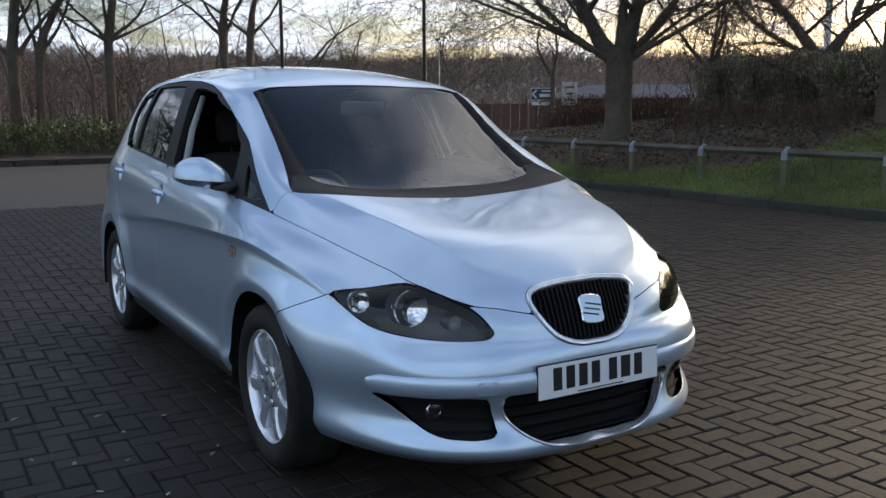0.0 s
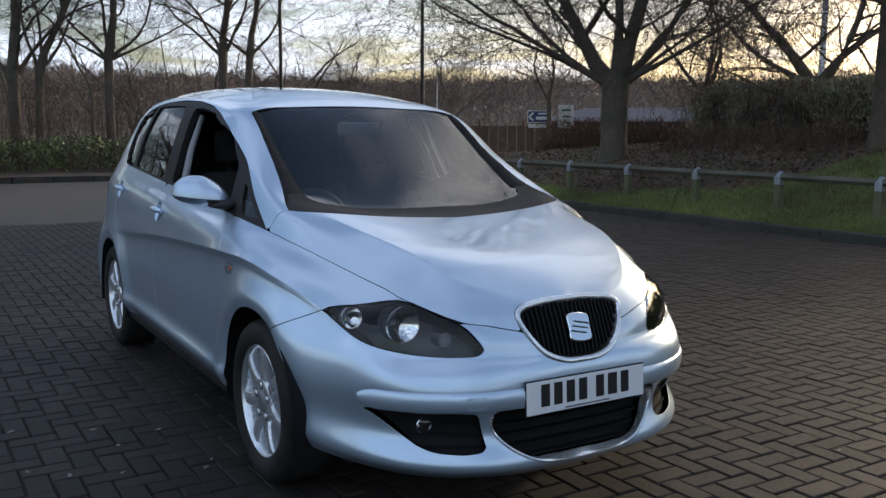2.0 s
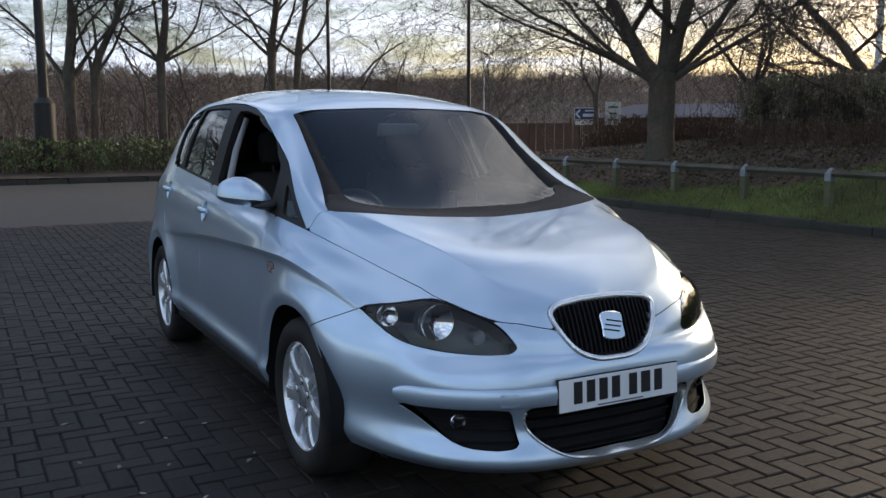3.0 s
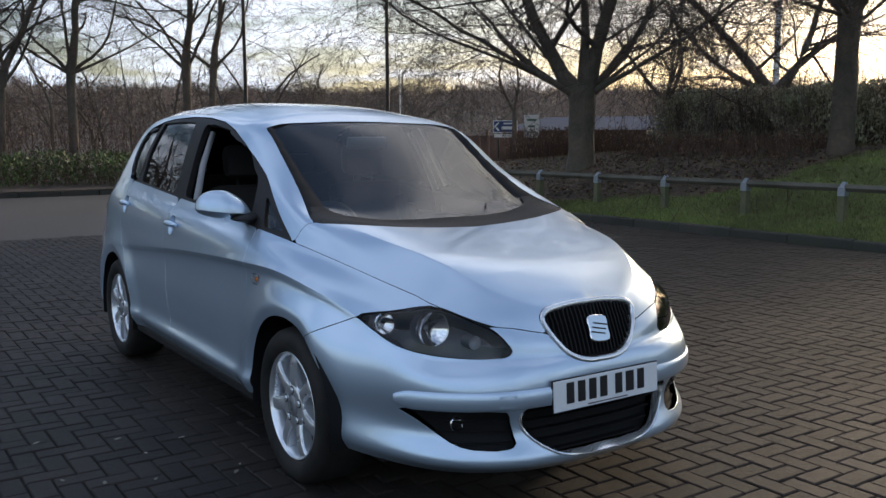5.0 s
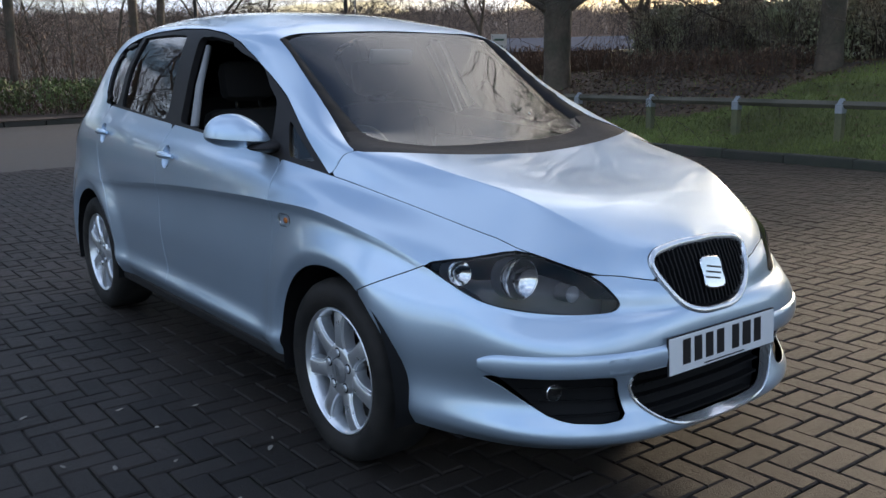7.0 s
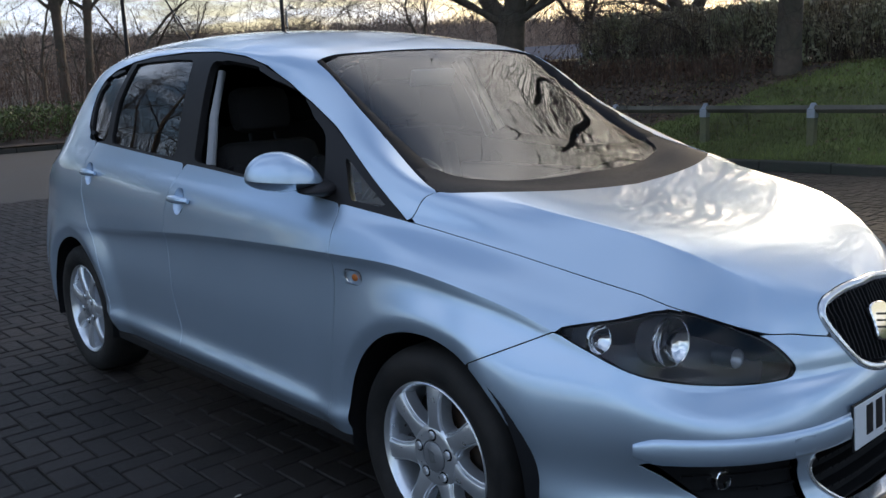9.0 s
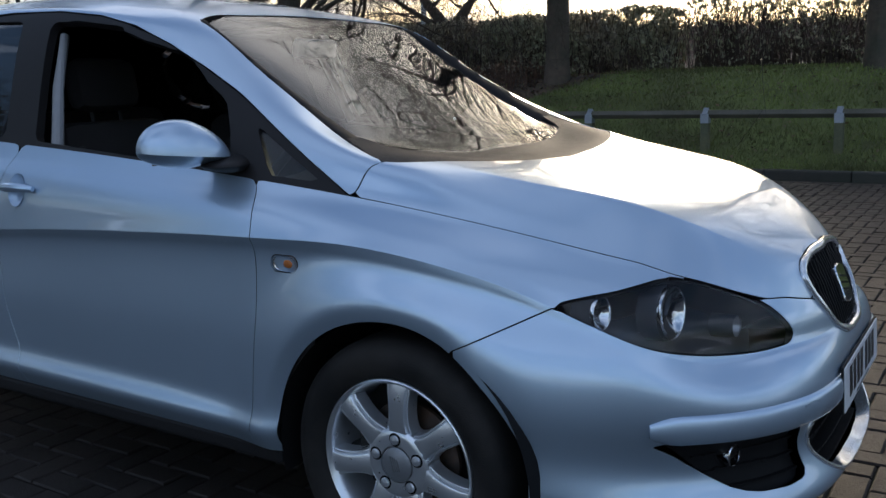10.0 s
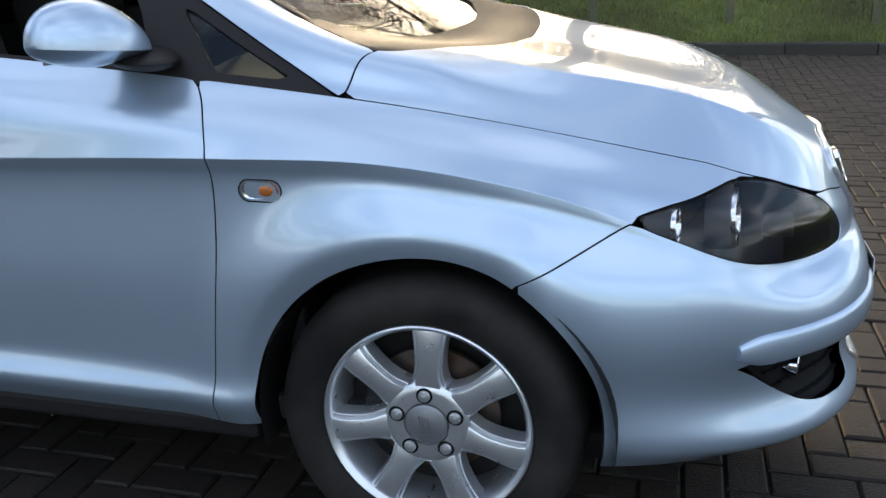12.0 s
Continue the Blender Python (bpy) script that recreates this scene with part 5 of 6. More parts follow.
# wheels
def make_wheel():
    w = new("wheel")
    w.parent = car
    # axis of the wheel along local z, outward
    bm = bmesh.new()
    add_lathe(bm, [(0.205, 0.012), (0.212, 0.035), (0.222, 0.052), (0.245, 0.064), (0.275, 0.066), (0.296, 0.056), (0.308, 0.040), (0.314, 0.012), (0.3155, -0.05), (0.314, -0.12), (0.306, -0.145), (0.285, -0.165), (0.24, -0.165), (0.205, -0.14)], Matrix(), 72)
    tyre = part("tyre", bm, rubber, w, "worn black tyre", True)
    bm = bmesh.new()
    add_lathe(bm, [(0.196, -0.15), (0.190, -0.10), (0.194, 0.0), (0.199, 0.030), (0.206, 0.046), (0.2135, 0.052), (0.2165, 0.050), (0.2175, 0.044), (0.213, 0.03)], Matrix(), 72)
    part("rim", bm, alloy, w, "silver alloy rim", True)
    # spokes
    bm = bmesh.new()
    sections = [(0.060, 0.0340, 0.034), (0.078, 0.0375, 0.040), (0.092, 0.0345, 0.0430), (0.108, 0.0300, 0.045), (0.130, 0.0280, 0.0465), (0.158, 0.0295, 0.0475), (0.184, 0.0325, 0.0465), (0.206, 0.0370, 0.041)]
    for k in range(7):
        turn = pose(0, 0, 0, 0, 0, 360 * k / 7 + 87)
        rows = []
        for r, h, z in sections:
            rows.append([bm.verts.new(turn @ Vector((r, y, zz))) for y, zz in ((-h * 1.06, z - 0.045), (-h, z - 0.009), (-h * 0.95, z - 0.0065), (-h * 0.87, z - 0.006), (-h * 0.80, z - 0.0095), (-h * 0.70, z - 0.0015), (-h * 0.60, z), (0, z + 0.001), (h * 0.60, z), (h * 0.70, z - 0.0015), (h * 0.80, z - 0.0095), (h * 0.87, z - 0.006), (h * 0.95, z - 0.0065), (h, z - 0.009), (h * 1.06, z - 0.045))])
        for a, b in zip(rows, rows[1:]):
            for j in range(len(a) - 1):
                bm.faces.new((a[j], b[j], b[j + 1], a[j + 1]))
        part("spoke", bm, alloy, w, "", True, 0.45)
        bm = bmesh.new()
    add_lathe(bm, [(0.092, -0.01), (0.0915, 0.028), (0.089, 0.037), (0.082, 0.0425), (0.070, 0.0440), (0.0475, 0.0440), (0.0465, 0.034), (0.001, 0.034)], Matrix(), 48)
    hub = part("hub", bm, alloy, w, "alloy hub face", True)
    bm = bmesh.new()
    add_lathe(bm, [(0.0445, 0.036), (0.0435, 0.044), (0.039, 0.0475), (0.0005, 0.0500)], Matrix(), 40)
    cap = part("centre_cap", bm, cap_grey, w, "grey centre cap", True)
    bm = bmesh.new()
    for k in range(4):
        add_box(bm, (-0.010 + 0.006 * k, 0.001, 0.0495), (0.0022, 0.040 - 0.003 * k, 0.0016), 0, (0, 0, 14))
    part("cap_mark", bm, alloy_dark, cap)
    for k in range(5):
        a = radians(72 * k + 92)
        bm = bmesh.new()
        c = Vector((0.0635 * math.cos(a), 0.0635 * math.sin(a), 0))
        add_lathe(bm, [(0.0125, 0.026), (0.0122, 0.0475), (0.0105, 0.0505), (0.0005, 0.0525)], Matrix.Translation(c), 20)
        nut = part("wheel_nut", bm, alloy, w, "", True)
        # flat black ring on the hub face, painted shade round each nut
        bm = bmesh.new()
        add_lathe(bm, [(0.0124, 0.0446), (0.0165, 0.0446), (0.0175, 0.0435)], Matrix.Translation(c), 24)
        part("nut_shade_ring", bm, mesh_black, nut)
    bm = bmesh.new()
    add_lathe(bm, [(0.140, -0.03), (0.138, -0.022), (0.075, -0.020), (0.07, -0.008)], Matrix(), 48)
    part("brake_disc", bm, disc_steel, w, "worn steel brake disc", True)
    bm = bmesh.new()
    for k in range(9):
        a0, a1 = radians(150 + 7 * k), radians(150 + 7 * k + 7)
        add_box(bm, (0.118 * math.cos(a0), 0.118 * math.sin(a0), -0.02), (0.05, 0.018, 0.05), 0.004, (0, 0, math.degrees(a0)))
    part("brake_caliper", bm, dark_metal, w, "grimy brake caliper")
    bm = bmesh.new()
    add_lathe(bm, [(0.001, -0.06), (0.19, -0.06), (0.2, -0.15)], Matrix(), 40)
    part("backing_plate", bm, dark_metal, w)
    return w


first = make_wheel()
for k, (x, s, spin) in enumerate(((1.290, -1, 0), (-1.288, -1, 21), (1.290, 1, 33), (-1.288, 1, 10))):
    m = pose(x, s * 0.800, 0.3155, 90 if s < 0 else -90, 0, 0) @ pose(0, 0, 0, 0, 0, spin)
    w = first if k == 0 else copy_thing(first, m)
    w.matrix_basis = m
    tagged(w, "seven-spoke silver alloy wheel with black tyre")

# wheel housings
for cx, cz, r in ARCHES:
    for s in (-1, 1):
        bm = bmesh.new()
        ring = [(r - 0.004, 0.02), (r - 0.002, -0.08), (r + 0.004, -0.20), (r - 0.02, -0.30), (0.02, -0.31)]
        add_lathe(bm, ring, pose(cx, s * 0.85, cz, 90 if s < 0 else -90, 0, 0), 56)
        bmesh.ops.delete(bm, geom=[v for v in bm.verts if v.co.z < 0.2], context="VERTS")
        part("wheel_housing", bm, mesh_black, car, "black wheel arch liner", True)


# head lamps
def lamp_point(x, z, side, depth):
    p, n = on_body(x, z, side)
    return p - n * depth, n


for s in (-1, 1):
    S = (s,)
    lens = panel("headlamp", F_LAMP, clear_lens, S, gap=0.0022, lift=-0.001, lip=0.006, label="clear headlamp with smoked inside", lip_mat=black_plastic)
    panel("lamp_housing", F_LAMP, lamp_black, S, gap=-0.004, lift=-0.125, lip=-0.122, parent=lens, label="dark grey lamp bowl")
    for at, r, name in (((1.868, 0.550, 0.692), 0.060, "main_reflector"), ((1.752, 0.684, 0.708), 0.036, "dipped_reflector"), ((1.985, 0.450, 0.650), 0.024, "indicator_reflector")):
        big = r > 0.03
        m = facing(Vector((at[0], s * at[1], at[2])), Vector((0.985, s * 0.14, 0.06)))
        bm = bmesh.new()
        add_lathe(bm, [(r, 0.0), (r * 0.88, -0.006), (r * 0.70, -0.0125), (r * 0.50, -0.018), (r * 0.28, -0.0215), (r * 0.10, -0.023), (0.0005, -0.0232)], m, 40)
        part(name, bm, chrome_facet if big else lamp_grey, lens, "bright reflector bowl" if big else "grey indicator bowl", True)
        if not big:
            bm = bmesh.new()
            add_lathe(bm, [(r * 0.09, -0.023), (r * 0.09, -0.014), (r * 0.06, -0.010), (0.0005, -0.009)], m, 16)
            part("bulb", bm, lamp_grey, lens, "", True)
        bm = bmesh.new()
        add_lathe(bm, [(r * 0.99, -0.004), (r * 1.01, 0.003), (r * 1.05, 0.004), (r * 1.08, -0.001), (r * 1.08, -0.006)], m, 40)
        part("bezel", bm, chrome if big else lamp_black, lens, "", True)
        bm = bmesh.new()
        add_lathe(bm, [(r * 1.08, -0.005), (r * 1.12, -0.012), (r * 1.12, -0.055)], m, 32)
        part("reflector_pod", bm, lamp_black, lens, "dark moulded pod", True)

# grille
def on_front(y, z, off=0.0):
    """A point on the nose at half width y and height z, and its normal."""
    i = np.argmin((GY - abs(y)) ** 2 + (GZ - z) ** 2 + np.where(GX < 1.8, 9, 0))
    p, n = BODY.reshape(-1, 3)[i], GN.reshape(-1, 3)[i]
    x = p[0] - (n[1] * (abs(y) - p[1]) + n[2] * (z - p[2])) / max(n[0], 0.25)
    s = -1 if y < 0 else 1
    n = Vector((n[0], s * n[1], n[2]))
    return Vector((x, y, z)) + n * off, n


def rim(name, outline, profile, mat, parent, label, keep=lambda y, z: True):
    """A moulding along an outline on the nose; profile holds (inset, height) pairs."""
    o = np.array(outline)
    inward = np.roll(o, -1, axis=0) - np.roll(o, 1, axis=0)
    inward = np.stack([-inward[:, 1], inward[:, 0]], -1)
    inward /= np.linalg.norm(inward, axis=1)[:, None]
    mid = o.mean(axis=0)
    if np.sum((mid - o) * inward) < 0:
        inward = -inward
    bm = bmesh.new()
    rows, base, norm = [], [], []
    for y, z in o:
        p, n = on_front(y, z)
        base.append(p.x)
        norm.append(tuple(n))
    base, norm = np.array(base), np.array(norm)
    for _ in range(12):
        base = (np.roll(base, 1) + np.roll(base, -1) + 2 * base) / 4
        norm = (np.roll(norm, 1, axis=0) + np.roll(norm, -1, axis=0) + 2 * norm) / 4
    for (y, z), w, x, n in zip(o, inward, base, norm):
        n = n / np.linalg.norm(n)
        slope = np.clip(-(n[1] * w[0] + n[2] * w[1]) / max(n[0], 0.5), -0.8, 0.8)
        rows.append([bm.verts.new((x + a * slope + n[0] * h, y + w[0] * a + n[1] * h, z + w[1] * a + n[2] * h)) for a, h in profile] if keep(y, z) else None)
    for a, b in zip(rows, rows[1:] + rows[:1]):
        if a and b:
            for k in range(len(a) - 1):
                bm.faces.new((a[k], b[k], b[k + 1], a[k + 1]))
    bmesh.ops.recalc_face_normals(bm, faces=bm.faces)
    return part(name, bm, mat, parent, label, True)


ring = rim("grille_surround", GRILLE, [(0.0, -0.012), (0.0, 0.004), (0.003, 0.0085), (0.008, 0.010), (0.013, 0.0085), (0.017, 0.003), (0.018, -0.03)], bright_paint, car, "silver rounded grille surround")
back = panel("grille_back", F_GRILLE, black_plastic, WHOLE, gap=0.004, lift=-0.045, lip=0.0, parent=ring, label="black grille recess")
poly = np.array(GRILLE)
for k in range(-11, 12):
    y = k * 0.0185
    d = [outline_distance(poly, np.array([y]), np.array([z]))[0] for z in np.linspace(0.55, 0.79, 49)]
    zs = [z for z, q in zip(np.linspace(0.55, 0.79, 49), d) if q > 0.019]
    if len(zs) < 3:
        continue
    bm = bmesh.new()
    pts = []
    for z in np.linspace(zs[0], zs[-1], 6):
        i = np.argmin((GY - abs(y)) ** 2 + (GZ - z) ** 2 + np.where(GX < 1.8, 9, 0))
        p = BODY.reshape(-1, 3)[i]
        pts.append(Vector((p[0] - 0.012, y, z)))
    for a, b in zip(pts, pts[1:]):
        mid, ln = (a + b) / 2, (b - a)
        add_box(bm, mid, (0.022, 0.0055, ln.length * 1.02), 0, (0, math.degrees(math.atan2(ln.x, ln.z)), 0))
    part("grille_slat", bm, mesh_black, ring)
# badge, a plain rounded chrome shape with slanting slots
badge_m = facing(Vector((2.132, 0.004, 0.672)), Vector((0.93, 0, 0.36)))
bm = bmesh.new()
shape = closed_flow([(-0.044, 0.046), (0.036, 0.046), (0.048, 0.037), (0.046, 0.0), (0.043, -0.046), (-0.036, -0.046), (-0.048, -0.037), (-0.046, 0.0)], 4)
for z0, z1, k in ((0.0, 0.009, 1.0), (0.009, 0.012, 0.93)):
    a = [bm.verts.new(badge_m @ Vector((x * (1.0 if z0 == 0 else 1.0), y, z0))) for x, y in shape]
    b = [bm.verts.new(badge_m @ Vector((x * k, y * k, z1))) for x, y in shape]
    for j in range(len(a)):
        bm.faces.new((a[j], a[(j + 1) % len(a)], b[(j + 1) % len(a)], b[j]))
bm.faces.new(b)
badge = part("badge", bm, chrome, ring, "plain chrome badge", True)
for y0, x0 in ((0.015, 0.009), (-0.001, 0.0), (-0.017, -0.009)):
    bm = bmesh.new()
    add_box(bm, (0, 0, 0), (0.066, 0.0058, 0.004), 0.0008)
    bm.transform(badge_m @ pose(x0, y0, 0.0115, 0, 0, -12))
    part("badge_slot", bm, gloss_black, badge)

# rubbing strips: half-round mouldings along the bumper
for s in (-1, 1):
    path = [on_front(s * y, 0.470) for y in np.linspace(0.722, 0.235, 40)]
    xs, ns = np.array([p.x for p, n in path]), np.array([tuple(n) for p, n in path])
    for _ in range(8):
        xs[1:-1] = (xs[:-2] + xs[2:] + 2 * xs[1:-1]) / 4
        ns[1:-1] = (ns[:-2] + ns[2:] + 2 * ns[1:-1]) / 4
    bm = bmesh.new()
    rows = []
    for k, ((p, _), x, n) in enumerate(zip(path, xs, ns)):
        n = Vector((n[0], n[1], 0)).normalized()
        end = min(1.0, (k + 0.6) / 3.0) ** 0.5
        rows.append([bm.verts.new(Vector((x, p.y, 0.4695 + h * end)) + n * (o * end + 0.004)) for h, o in ((0.0345, -0.014), (0.0345, 0.000), (0.031, 0.0065), (0.022, 0.0105), (0.0, 0.0125), (-0.020, 0.0105), (-0.030, 0.006), (-0.0345, -0.002), (-0.0345, -0.024))])
    for a, b in zip(rows, rows[1:]):
        for q in range(len(a) - 1):
            bm.faces.new((a[q], a[q + 1], b[q + 1], b[q]))
    bm.faces.new(rows[0])
    bmesh.ops.recalc_face_normals(bm, faces=bm.faces)
    part("bumper_strip", bm, paint, car, "raised silver rubbing strip", True, 0.9)

# lower intakes
mouth = panel("lower_intake", F_INTAKE, mesh_black, WHOLE, gap=0.0, lift=-0.06, lip=-0.058, label="black lower air intake")
for k in range(5):
    z = 0.258 + k * 0.036
    ys = [y for y in np.linspace(0, 0.33, 45) if outline_distance(np.array(INTAKE), np.array([y]), np.array([z]))[0] > 0.006]
    bm = bmesh.new()
    for a, b in zip(ys[::4], ys[4::4]):
        for s in (-1, 1):
            xa, xb = (BODY.reshape(-1, 3)[np.argmin((GY - q) ** 2 + (GZ - z) ** 2 + np.where(GX < 1.9, 9, 0))][0] - 0.050 for q in (a, b))
            add_box(bm, ((xa + xb) / 2, s * (a + b) / 2, z), (0.03, (b - a) * 1.05, 0.006), 0)
    part("intake_slat", bm, mesh_black, mouth)
rim("intake_lip", INTAKE, [(-0.004, -0.004), (-0.003, 0.003), (0.001, 0.006), (0.006, 0.004), (0.008, -0.006), (0.008, -0.03)], bright_paint, mouth, "bright rim of the lower intake", lambda y, z: z < 0.415)
for s in (-1, 1):
    pocket = panel("fog_recess", F_FOG, mesh_black, (s,), gap=0.0, lift=-0.026, lip=-0.024, label="black fog lamp recess")
    for k in range(4):
        bm = bmesh.new()
        for y in np.linspace(0.64, 0.40, 12):
            z = 0.315 + 0.032 * k
            if outline_distance(np.array(FOG), np.array([y]), np.array([z]))[0] < 0.004:
                continue
            p, n = on_front(s * y, z)
            q = p - n * 0.022
            add_box(bm, q, (0.012, 0.034, 0.004), 0, (0, 0, math.degrees(math.atan2(n.y, n.x))))
        if bm.faces:
            part("recess_slat", bm, mesh_black, pocket)
        else:
            bm.free()
    p, n = on_front(s * 0.555, 0.374)
    m = facing(p - n * 0.014, Vector((0.97, s * 0.22, 0.02)))
    bm = bmesh.new()
    add_lathe(bm, [(0.026, -0.03), (0.027, 0.002), (0.0245, 0.004), (0.022, -0.004), (0.014, -0.020), (0.0005, -0.026)], m, 32)
    fog = part("fog_lamp", bm, chrome_facet, pocket, "round chrome fog lamp", True)
    bm = bmesh.new()
    add_lathe(bm, [(0.0245, 0.002), (0.015, 0.006), (0.0005, 0.007)], m, 28)
    part("fog_lens", bm, clear_lens, fog, "clear lens", True)
# small tow cover in the strip
bm = bmesh.new()
for s in (-1,):
    p, n = on_front(s * 0.425, 0.469)
    add_box(bm, (0, 0, 0), (0.062, 0.044, 0.003), 0.001)
    bm.transform(facing(p, Vector((n.x, n.y, 0.0))) @ pose(0, 0, 0.0128))
part("tow_cover", bm, paint, car, "square towing eye cover")

# number plate with unreadable bars in place of its characters
plate = thing("number_plate", (2.196, 0, 0.4665), "white number plate with dark bars")
plate.parent = car
tilt = pose(0, 0, 0, 0, -3, 0)
bm = bmesh.new()
add_box(bm, (0, 0, 0), (0.004, 0.520, 0.111), 0.0015)
bm.transform(tilt)
part("plate_board", bm, plate_white, plate, "white reflective board")
x = -0.208
for k, wide in enumerate((0.050, 0.050, 0.050, 0.050, 0.050, 0.056, 0.050)):
    bm = bmesh.new()
    if k == 4:
        x += 0.022
    add_box(bm, (0.0026, x + wide / 2, 0.006), (0.0012, wide - 0.014, 0.076), 0.0)
    bm.transform(tilt)
    part("plate_bar", bm, ink, plate, "black bar")
    x += wide + 0.004
bm = bmesh.new()
add_box(bm, (0.0026, 0.0, -0.0475), (0.001, 0.20, 0.004), 0)
bm.transform(tilt)
part("plate_bar", bm, ink, plate, "small grey bar")
bm = bmesh.new()
add_box(bm, (-0.0045, 0, 0.0), (0.006, 0.528, 0.119), 0.002)
bm.transform(tilt)
part("plate_holder", bm, black_plastic, plate, "black plate holder")

# door mirrors
for s in (-1, 1):
    place = Matrix.Translation((0.668, s * 0.878, 1.062)) @ pose(0, 0, 0, 0, 0, s * 29)
    if s > 0:                                                         # the far one is folded in
        place = Matrix.Translation((0.56, 0.80, 1.062)) @ pose(0, 0, 0, 0, 0, 96)
    m = place @ Matrix.Diagonal((1, -s, 1, 1))
    bm = bmesh.new()
    rows = []
    for k in range(33):                                               # a dome, blunt outside, drawn to a point at the door
        y = -math.cos(math.pi * k / 32)
        full = (1 - abs(y) ** 2.3) ** 0.5 if y < 0 else max(0.0, (1 - y**1.6)) ** 0.8 * 0.82 + 0.18 * (1 - y**8)
        fat = (1 - abs(y) ** 2.6) ** 0.5 if y < 0 else 1 - 0.62 * y**1.6 - 0.38 * y**12
        low = full * (1 - 0.45 * max(0, y))
        row = []
        for j in range(32):
            a = 2 * math.pi * j / 32
            cx, cz = math.cos(a), math.sin(a)
            x = 0.078 * fat * (abs(cx) ** 0.8) * (1 if cx > 0 else -0.5)
            z = 0.092 * full * cz
            if cz < -1e-6:
                z = -0.036 * low * abs(cz)
                x = 0.078 * fat * (1 - abs(cz)) ** 0.6 * (1 if cx > 0 else -0.5)
            row.append(bm.verts.new((x, 0.122 * y + 0.004, z - 0.004 - 0.012 * y)))
        rows.append(row)
    for a, b in zip(rows, rows[1:]):
        for j in range(32):
            bm.faces.new((a[j], a[(j + 1) % 32], b[(j + 1) % 32], b[j]))
    bmesh.ops.remove_doubles(bm, verts=bm.verts, dist=1e-5)
    bmesh.ops.recalc_face_normals(bm, faces=bm.faces)
    bm.transform(m)
    if s > 0:
        bmesh.ops.reverse_faces(bm, faces=bm.faces)
    head = part("door_mirror", bm, paint, car, "silver-blue door mirror", True, 0.5)
    bm = bmesh.new()
    bmesh.ops.create_uvsphere(bm, u_segments=24, v_segments=12, radius=1.0)
    for v in bm.verts:
        x, y, z = v.co
        v.co = Vector((0.725 + 0.075 * x - 0.3 * 0.09 * y, s * (0.785 - 0.085 * y), 1.026 + 0.024 * z * (1 + 0.5 * y)))
    if s > 0:
        bmesh.ops.reverse_faces(bm, faces=bm.faces)
    part("mirror_arm", bm, black_trim, head, "black mirror arm", True)
    bm = bmesh.new()
    add_box(bm, (-0.036, 0, 0.004), (0.006, 0.150, 0.070), 0.002)
    bm.transform(place)
    part("mirror_glass", bm, chrome, head, "mirror glass")
# ---- inside of the car ----
def seat(x, y, parent):
    s = new("seat")
    s.parent = parent
    tagged(s, "dark cloth seat with headrest")
    bm = bmesh.new()
    add_box(bm, (x, y, 0.46), (0.50, 0.50, 0.16), 0.05, (0, -8, 0))
    part("cushion", bm, trim_cloth, s, "", True)
    bm = bmesh.new()
    add_box(bm, (x - 0.33, y, 0.80), (0.14, 0.48, 0.66), 0.06, (0, -14, 0))
    for k in (-1, 1):
        add_box(bm, (x - 0.29, y + k * 0.20, 0.78), (0.18, 0.08, 0.52), 0.035, (0, -14, 0))
    part("backrest", bm, trim_cloth, s, "", True)
    bm = bmesh.new()
    add_box(bm, (x - 0.43, y, 1.25), (0.11, 0.27, 0.19), 0.05, (0, -8, 0))
    part("headrest", bm, trim_cloth, s, "", True)
    for k in (-0.06, 0.06):
        bm = bmesh.new()
        add_tube(bm, [(x - 0.41, y + k, 1.08), (x - 0.43, y + k, 1.20)], [0.008, 0.008], 6)
        part("stalk", bm, trim_plastic, s)


cabin = new("cabin")
cabin.parent = car
tagged(cabin, "dark grey cabin with cloth seats")
for y in (-0.37, 0.37):
    seat(0.12, y, cabin)
bm = bmesh.new()
add_box(bm, (-0.88, 0, 0.48), (0.5, 1.3, 0.18), 0.05, (0, -8, 0))
add_box(bm, (-1.18, 0, 0.84), (0.16, 1.3, 0.62), 0.06, (0, -16, 0))
part("rear_bench", bm, trim_cloth, cabin, "dark rear bench", True)
for y in (-0.38, 0.38):
    bm = bmesh.new()
    add_box(bm, (-1.27, y, 1.20), (0.10, 0.26, 0.15), 0.045, (0, -10, 0))
    part("rear_headrest", bm, trim_cloth, cabin, "", True)
bm = bmesh.new()
xs = np.linspace(-0.68, 0.68, 25)
prof = [(1.18, 0.955), (1.02, 0.975), (0.86, 0.972), (0.76, 0.945), (0.70, 0.88), (0.70, 0.70), (0.78, 0.50)]
rows = [[bm.verts.new((px - 0.10 * (abs(y) / 0.68) ** 2, y, pz + (0.045 * math.exp(-((y + 0.36) / 0.17) ** 2) if 0.7 < px < 0.9 and pz > 0.9 else 0))) for px, pz in prof] for y in xs]
for a, b in zip(rows, rows[1:]):
    for j in range(len(prof) - 1):
        bm.faces.new((a[j], a[j + 1], b[j + 1], b[j]))
part("dashboard", bm, trim_plastic, cabin, "dark dashboard", True)
bm = bmesh.new()
m = facing(Vector((0.62, -0.37, 0.90)), Vector((-0.9, 0, 0.42)))
add_tube(bm, [m @ Vector((0.185 * math.cos(t), 0.185 * math.sin(t), 0)) for t in (2 * math.pi * k / 36 for k in range(37))], [0.016] * 37, 8, False)
wheel = part("steering_wheel", bm, trim_plastic, cabin, "black steering wheel", True)
bm = bmesh.new()
add_box(bm, (0, 0, 0), (0.15, 0.11, 0.05), 0.02)
for k in (-1, 1):
    add_box(bm, (k * 0.12, 0, -0.005), (0.12, 0.04, 0.02), 0.006)
